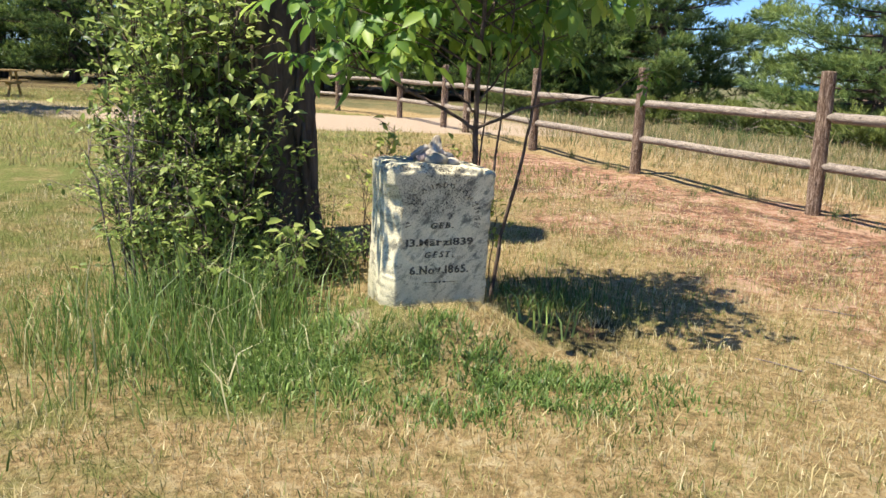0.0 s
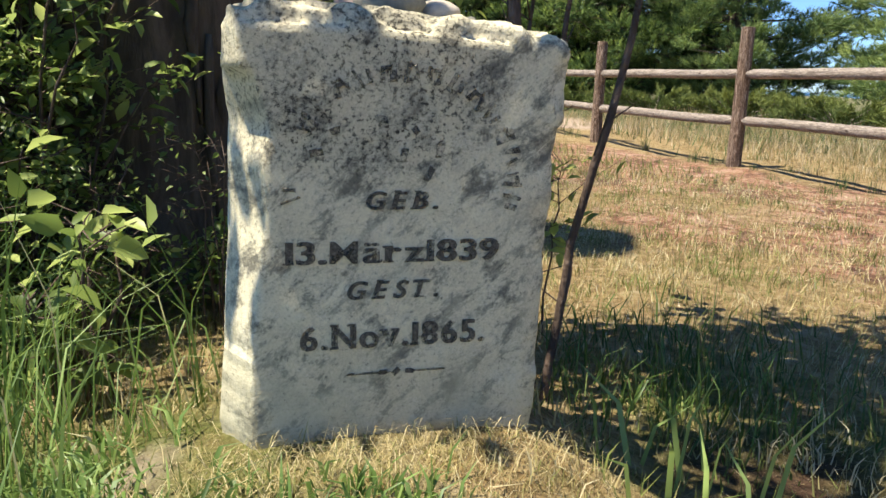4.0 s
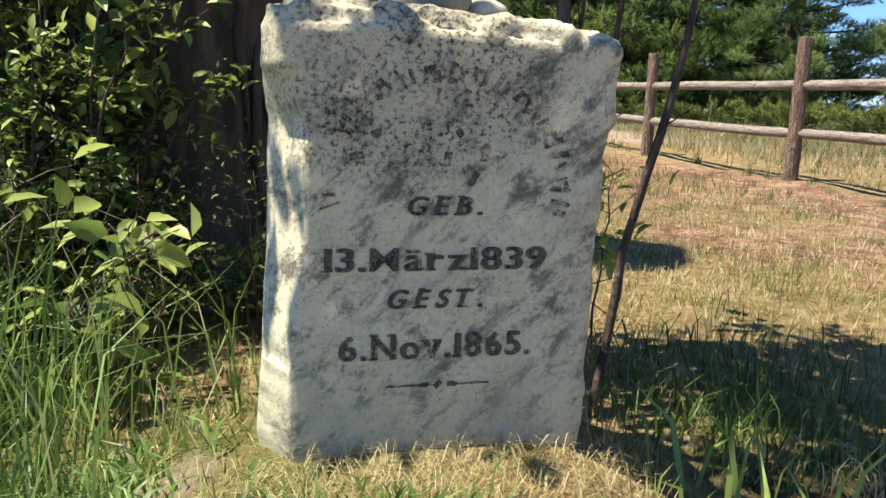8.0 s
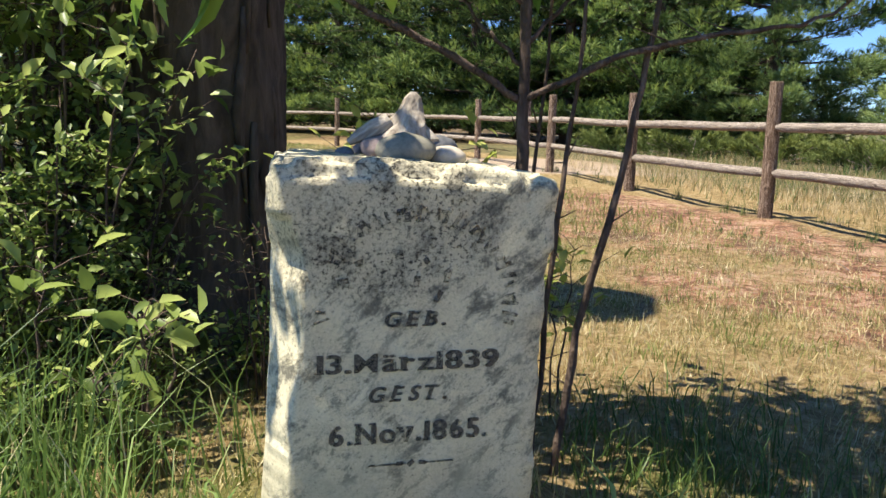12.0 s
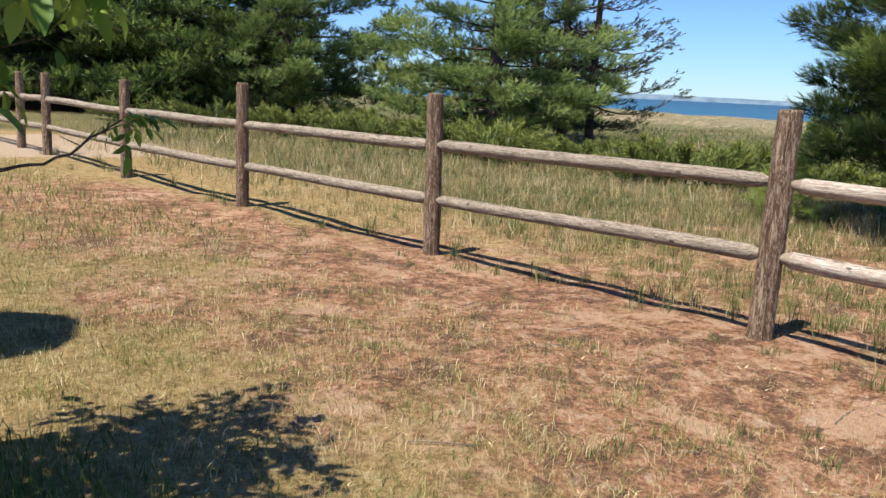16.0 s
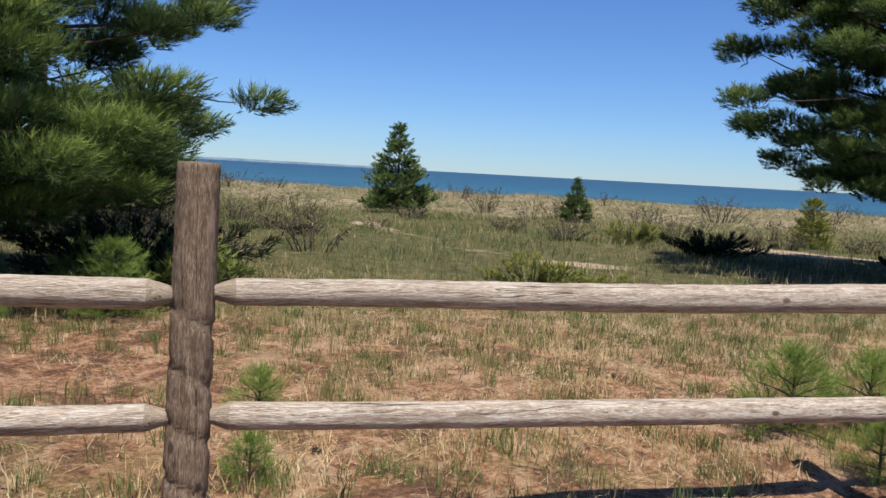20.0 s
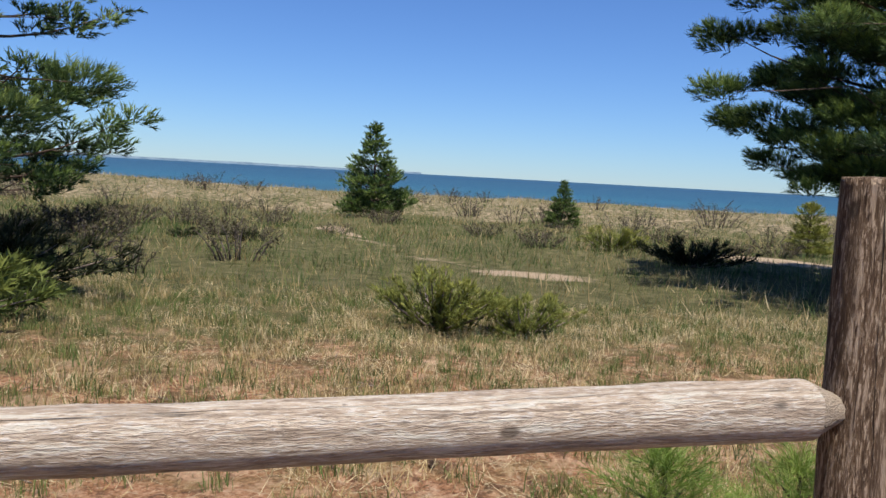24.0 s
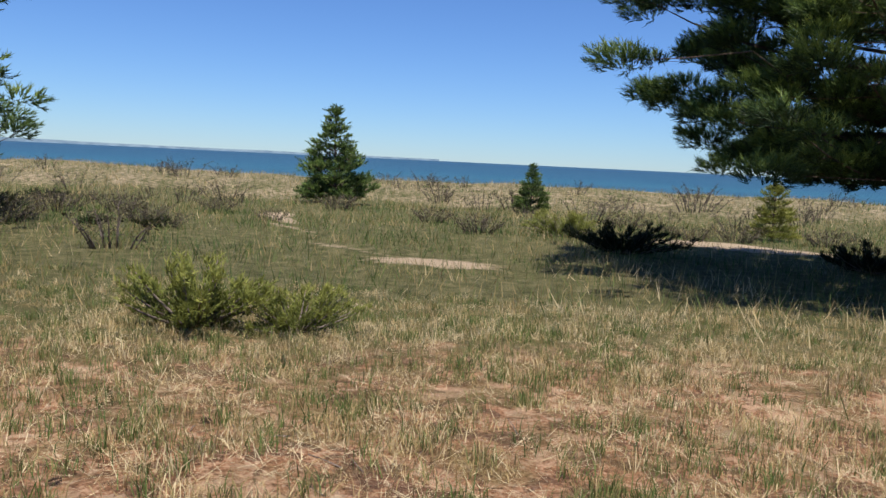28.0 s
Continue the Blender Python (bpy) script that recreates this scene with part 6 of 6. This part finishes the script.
# low tone puts the shade beside the stone into the blade colour
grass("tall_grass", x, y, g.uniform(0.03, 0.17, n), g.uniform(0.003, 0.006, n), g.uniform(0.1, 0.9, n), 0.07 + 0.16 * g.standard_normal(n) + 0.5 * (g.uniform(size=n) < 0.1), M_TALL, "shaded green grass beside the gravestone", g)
# a few broad pale blades standing by the stone
x = 0.50 + 0.17 * g.uniform(-1, 1, 16)
y = 3.66 + 0.18 * g.uniform(-1, 1, 16)
grass("tall_grass", x, y, g.uniform(0.14, 0.26, 16), g.uniform(0.008, 0.014, 16), g.uniform(0.3, 0.6, 16), np.full(16, 0.92), M_TALL, "broad light green blades by the gravestone", g)
# green weeds before the stone
x, y = scatter(34000, -0.8, 1.2, 2.4, 3.45, lambda x, y: (0.25 + 0.75 * smooth(-0.3, 0.5, wave(x, y, 0.35, 24))) * np.exp(-(((x - 0.2) / 0.66) ** 2 + ((y - 3.02) / 0.32) ** 2) ** 1.5) * smooth(3.34, 3.22, y + 0.05 * wave(x, y, 0.3, 36)), g)
n = len(x)
grass("weeds", x, y, g.uniform(0.02, 0.08, n), g.uniform(0.004, 0.009, n), g.uniform(0.4, 0.95, n), 0.45 + 0.2 * g.standard_normal(n), M_TALL, "low green weeds and clippings before the grave", g, category="weeds")
x, y = scatter(9000, -1.1, -0.3, 2.7, 3.6, lambda x, y: np.exp(-(((x + 0.68) / 0.3) ** 2 + ((y - 3.2) / 0.32) ** 2) ** 1.5), g)
n = len(x)
grass("weeds", x, y, g.uniform(0.02, 0.09, n), g.uniform(0.005, 0.011, n), g.uniform(0.4, 0.95, n), 0.55 + 0.2 * g.standard_normal(n), M_TALL, "low bright green weeds under the tall grass", g, category="weeds")
x, y = scatter(26000, -0.75, 0.75, 2.9, 3.55, lambda x, y: np.exp(-(((x - 0.02) / 0.38) ** 2 + ((y - 0.36 * x - 3.36) / 0.10) ** 2)), g)
n = len(x)
grass("dry_clippings", x, y, g.uniform(0.02, 0.065, n), g.uniform(0.0007, 0.0016, n), g.uniform(0.93, 0.998, n), 0.72 + 0.25 * g.standard_normal(n), M_LAWN, "dry straw clippings on the mound of the grave", g, category="straw")
# grass along the fence foot
cx, cy = scatter(1400, 0.0, 9.5, -7, 17, lambda x, y: np.exp(-((fence_gap(x, y) - 0.12) / 0.22) ** 2), g)
x, y = tufts(cx, cy, 26, 0.035, g)
n = len(x)
grass("fence_grass", x, y, g.uniform(0.05, 0.22, n), g.uniform(0.003, 0.007, n), g.uniform(0.1, 0.7, n), 0.3 + 0.25 * g.standard_normal(n) + 0.15 * wave(x, y, 1.0, 25), M_DUNE, "grass tufts along the foot of the fence", g)
cx, cy = scatter(420, 1.5, 6.4, -2, 12, lambda x, y: smooth(-3, -0.5, fence_gap(x, y)) * smooth(0.1, -0.2, fence_gap(x, y)) * 0.35, g)
x, y = tufts(cx, cy, 22, 0.03, g)
n = len(x)
grass("grass_tuft", x, y, g.uniform(0.03, 0.10, n), g.uniform(0.003, 0.005, n), g.uniform(0.1, 0.7, n), 0.15 + 0.15 * g.standard_normal(n), M_DUNE, "scattered green tufts on the bare soil", g)
# beyond the fence: tufts near, thinner and broader blades further out
beyond = lambda x, y: smooth(0.05, 0.7, fence_gap(x, y))
bare = lambda x, y: 1 - np.clip(1.25 * np.maximum(zones(x, y)["sand"], 0.9 * np.exp(-(((x - 8.3) / 1.6) ** 2 + ((y - 3.6) / 1.2) ** 2))), 0, 0.97)
cx, cy = scatter(12500, 3.0, 17, -9, 15, lambda x, y: beyond(x, y) * bare(x, y) * (0.25 + 0.75 * smooth(-0.4, 0.5, wave(x, y, 1.6, 26))), g)
x, y = tufts(cx, cy, 22, 0.06, g)
n = len(x)
tone = 0.60 + 0.32 * np.repeat(g.standard_normal(len(cx)), 22) + 0.12 * g.standard_normal(n) - 0.12 * wave(x, y, 6, 27) + 0.2 * np.exp(-(((x - 13) / 5) ** 2 + ((y + 5) / 2.5) ** 2))
grass("dune_grass", x, y, g.uniform(0.03, 0.15, n), g.uniform(0.003, 0.0065, n), g.uniform(0.15, 0.9, n), tone, M_DUNE, "dry dune grass in loose tufts beyond the fence", g)
x, y = scatter(230000, 2.0, 62, -34, 48, lambda x, y: beyond(x, y) * smooth(8, 15, np.hypot(x - 5, y - 1)) * bare(x, y) * np.clip(28 / (np.hypot(x - 4, y) + 1), 0.12, 1) * (0.35 + 0.65 * smooth(-0.5, 0.4, wave(x, y, 4.5, 28))), g)
n = len(x)
far = np.hypot(x - 4, y)
tone = 0.35 + 0.26 * g.standard_normal(n) + 0.30 * wave(x, y, 8.5, 29) + 0.25 * wave(x, y, 2.5, 30) + 0.24 * smooth(30, 44, x) + 0.45 * np.exp(-(((x - 15) / 6) ** 2 + ((y + 5) / 2.5) ** 2))
grass("dune_grass", x, y, g.uniform(0.12, 0.42, n), g.uniform(0.008, 0.016, n) * (0.6 + far / 28), g.uniform(0.1, 0.8, n), tone, M_DUNE, "olive and tan dune grass rolling down to the beach", g, False)

# taller dry grass between the fence and the junipers
x, y = scatter(60000, 0.5, 12, 7, 26, lambda x, y: smooth(0.4, 1.6, fence_gap(x, y)) * smooth(9.0, 5.0, fence_gap(x, y)) * (0.15 + 0.85 * smooth(-0.3, 0.4, wave(x, y, 2.6, 51))) * np.clip(1.7 - y / 16, 0.15, 1), g)
n = len(x)
grass("tall_dry_grass", x, y, g.uniform(0.08, 0.32, n), g.uniform(0.005, 0.011, n), g.uniform(0.1, 0.7, n), 0.76 + 0.2 * g.standard_normal(n) - 0.2 * wave(x, y, 3.5, 52), M_DUNE, "tall dry tan grass standing beyond the fence", g, False)
# bleached straw lying flat between the tufts
x, y = scatter(200000, 3.5, 17, -8, 13, lambda x, y: beyond(x, y) * (0.15 + 0.85 * smooth(-0.3, 0.5, wave(x, y, 1.1, 33))) * np.clip(1.6 - np.hypot(x - 6, y) / 9, 0.2, 1) * (0.3 + 0.7 * smooth(4.0, 1.0, y)), g)
n = len(x)
grass("straw_litter", x, y, g.uniform(0.05, 0.22, n), g.uniform(0.003, 0.006, n), g.uniform(0.93, 0.995, n), 0.95 + 0.12 * g.standard_normal(n), M_DUNE, "bleached straw lying flat on the reddish soil", g, False, "straw")
cx, cy = scatter(2300, 4.5, 15, -8, 12, lambda x, y: beyond(x, y) * 0.75, g)
x, y = tufts(cx, cy, 34, 0.042, g)
n = len(x)
grass("green_tufts", x, y, g.uniform(0.05, 0.17, n), g.uniform(0.003, 0.006, n), g.uniform(0.1, 0.85, n), 0.22 + 0.14 * g.standard_normal(n), M_DUNE, "fresh green grass tufts among dry straw", g)

# bleached, half-fallen tufts
cx, cy = scatter(5200, 4.5, 15, -8, 12, lambda x, y: beyond(x, y) * (0.2 + 0.8 * smooth(-0.3, 0.3, wave(x, y, 1.4, 44))) * np.clip(1.5 - np.hypot(x - 6, y + 1) / 9, 0.2, 1) * (0.15 + 0.85 * smooth(3.5, 0.5, y)), g)
x, y = tufts(cx, cy, 26, 0.07, g)
n = len(x)
grass("straw_tufts", x, y, g.uniform(0.03, 0.13, n), g.uniform(0.004, 0.009, n), g.uniform(0.35, 0.98, n), 0.84 + 0.14 * g.standard_normal(n), M_DUNE, "bleached half-fallen straw tufts beyond the fence", g, False, "straw")
# needles, stems and bits of straw lying on the bare soil inside the fence
x, y = scatter(110000, 0.5, 7.0, -6, 10, lambda x, y: smooth(-4.2, -2.0, fence_gap(x, y)) * smooth(0.2, -0.1, fence_gap(x, y)) * (0.12 + 0.88 * smooth(-0.2, 0.6, wave(x, y, 0.8, 41))), g)
n = len(x)
grass("needle_litter", x, y, g.uniform(0.02, 0.075, n), g.uniform(0.0025, 0.005, n), g.uniform(0.93, 0.995, n), np.where(g.uniform(size=n) < 0.45, 0.42, 0.92) + 0.1 * g.standard_normal(n), M_DUNE, "dry needles and straw strewn on the bare soil", g, False, "litter")
# curled dead leaves, bark crumbs and bleached scraps
x, y = scatter(42000, 0.5, 7.0, -4, 10, lambda x, y: smooth(-4.6, -2.2, fence_gap(x, y)) * smooth(0.3, -0.1, fence_gap(x, y)) * (0.08 + 0.92 * smooth(0.0, 0.5, wave(x, y, 0.9, 47))), g)
n = len(x)
grass("leaf_litter", x, y, g.uniform(0.012, 0.045, n), g.uniform(0.006, 0.016, n), g.uniform(0.88, 0.99, n), np.where(g.uniform(size=n) < 0.45, 0.46, 0.98) + 0.08 * g.standard_normal(n), M_DUNE, "scraps of dead leaves and bark on the soil", g, False, "litter")
# ---- picnic table and small things ----


def box(bm, x, y, z, sx, sy, sz, m=None):
    r = bmesh.ops.create_cube(bm, size=1.0)
    bmesh.ops.scale(bm, vec=(sx, sy, sz), verts=r["verts"])
    if m is not None:
        bmesh.ops.transform(bm, matrix=m, verts=r["verts"])
    bmesh.ops.translate(bm, vec=(x, y, z), verts=r["verts"])


def picnic_table(x, y, rz):
    root = empty("picnic_table", x, y, float(ground_z(x, y)), "yellowish wooden picnic table in the shade of the pines", "table", rz=rz)
    for k in range(5):
        bm = bmesh.new()
        box(bm, 0, -0.3 + 0.15 * k, 0.75, 1.9, 0.14, 0.04)
        part("board", bm, M_TABLE, root, smooth=False)
    for s in (-1, 1):
        for k in range(2):
            bm = bmesh.new()
            box(bm, 0, s * (0.62 + 0.15 * k), 0.45, 1.9, 0.14, 0.04)
            part("seat_board", bm, M_TABLE, root, smooth=False)
    for e in (-0.7, 0.7):
        for s in (-1, 1):
            bm = bmesh.new()
            box(bm, e, s * 0.42, 0.36, 0.05, 0.10, 0.86, Matrix.Rotation(radians(28 * s), 4, "X"))
            part("leg", bm, M_TABLE, root, smooth=False)
        bm = bmesh.new()
        box(bm, e, 0, 0.40, 0.05, 1.5, 0.09)
        part("crossbar", bm, M_TABLE, root, smooth=False)


picnic_table(-13.2, 24.0, 12)


def cone(x, y, seed):
    """A small opened pine cone: rows of scales on a core."""
    g = np.random.default_rng(seed)
    v, f = [], []
    for r in range(7):
        for k in range(8):
            a = 2 * np.pi * (k + 0.5 * (r % 2)) / 8
            q = 0.026 * math.sin(math.pi * (r + 1) / 8.5)
            z = -0.028 + 0.009 * r
            o = len(v)
            v += [(q * 0.3 * math.cos(a - 0.3), q * 0.3 * math.sin(a - 0.3), z), (q * 0.3 * math.cos(a + 0.3), q * 0.3 * math.sin(a + 0.3), z), (q * math.cos(a), q * math.sin(a), z + 0.008), (q * 0.3 * math.cos(a), q * 0.3 * math.sin(a), z + 0.010)]
            f += [(o, o + 1, o + 2), (o, o + 2, o + 3), (o + 1, o + 3, o + 2)]
    me = bpy.data.meshes.new("pine_cone")
    me.from_pydata(v, [], f)
    me.materials.append(M_TWIG)
    ob = tagged(put("pine_cone", me), "small brown open pine cone lying on the ground", "pine cone", "pine cones on the ground")
    ob.matrix_basis = pose(x, y, float(ground_z(x, y)) + 0.018, 80, 0, g.uniform(0, 360))


for k, (x, y) in enumerate(((6.7, 1.9), (7.4, 0.9), (8.6, 0.1), (9.2, -0.6), (7.0, 3.1), (9.6, 0.25), (10.2, -0.9), (7.9, 0.3), (8.3, 1.7), (9.0, -2.2))):
    cone(x, y, k)


def litter_twigs():
    g = np.random.default_rng(8)
    bars = []
    for k in range(240):
        x = g.uniform(1.5, 11)
        y = g.uniform(-4, 10)
        d = float(fence_gap(x, y))
        if d < -3.5:
            continue
        z = float(ground_z(x, y)) + 0.006
        a, L = g.uniform(0, np.pi), g.uniform(0.06, 0.34)
        p = np.array([(x, y, z), (x + L / 2 * np.cos(a) + 0.01 * g.standard_normal(), y + L / 2 * np.sin(a), z + 0.008), (x + L * np.cos(a), y + L * np.sin(a), z)])
        bars.append((p, np.array([0.003, 0.0025, 0.0015]) * g.uniform(0.6, 1.4)))
    tagged(put("twig_litter", tubes_mesh("twig_litter", bars, M_DEADWOOD, 4, 0.1)), "fallen grey twigs scattered on the soil", "twigs", kind="stuff")


litter_twigs()
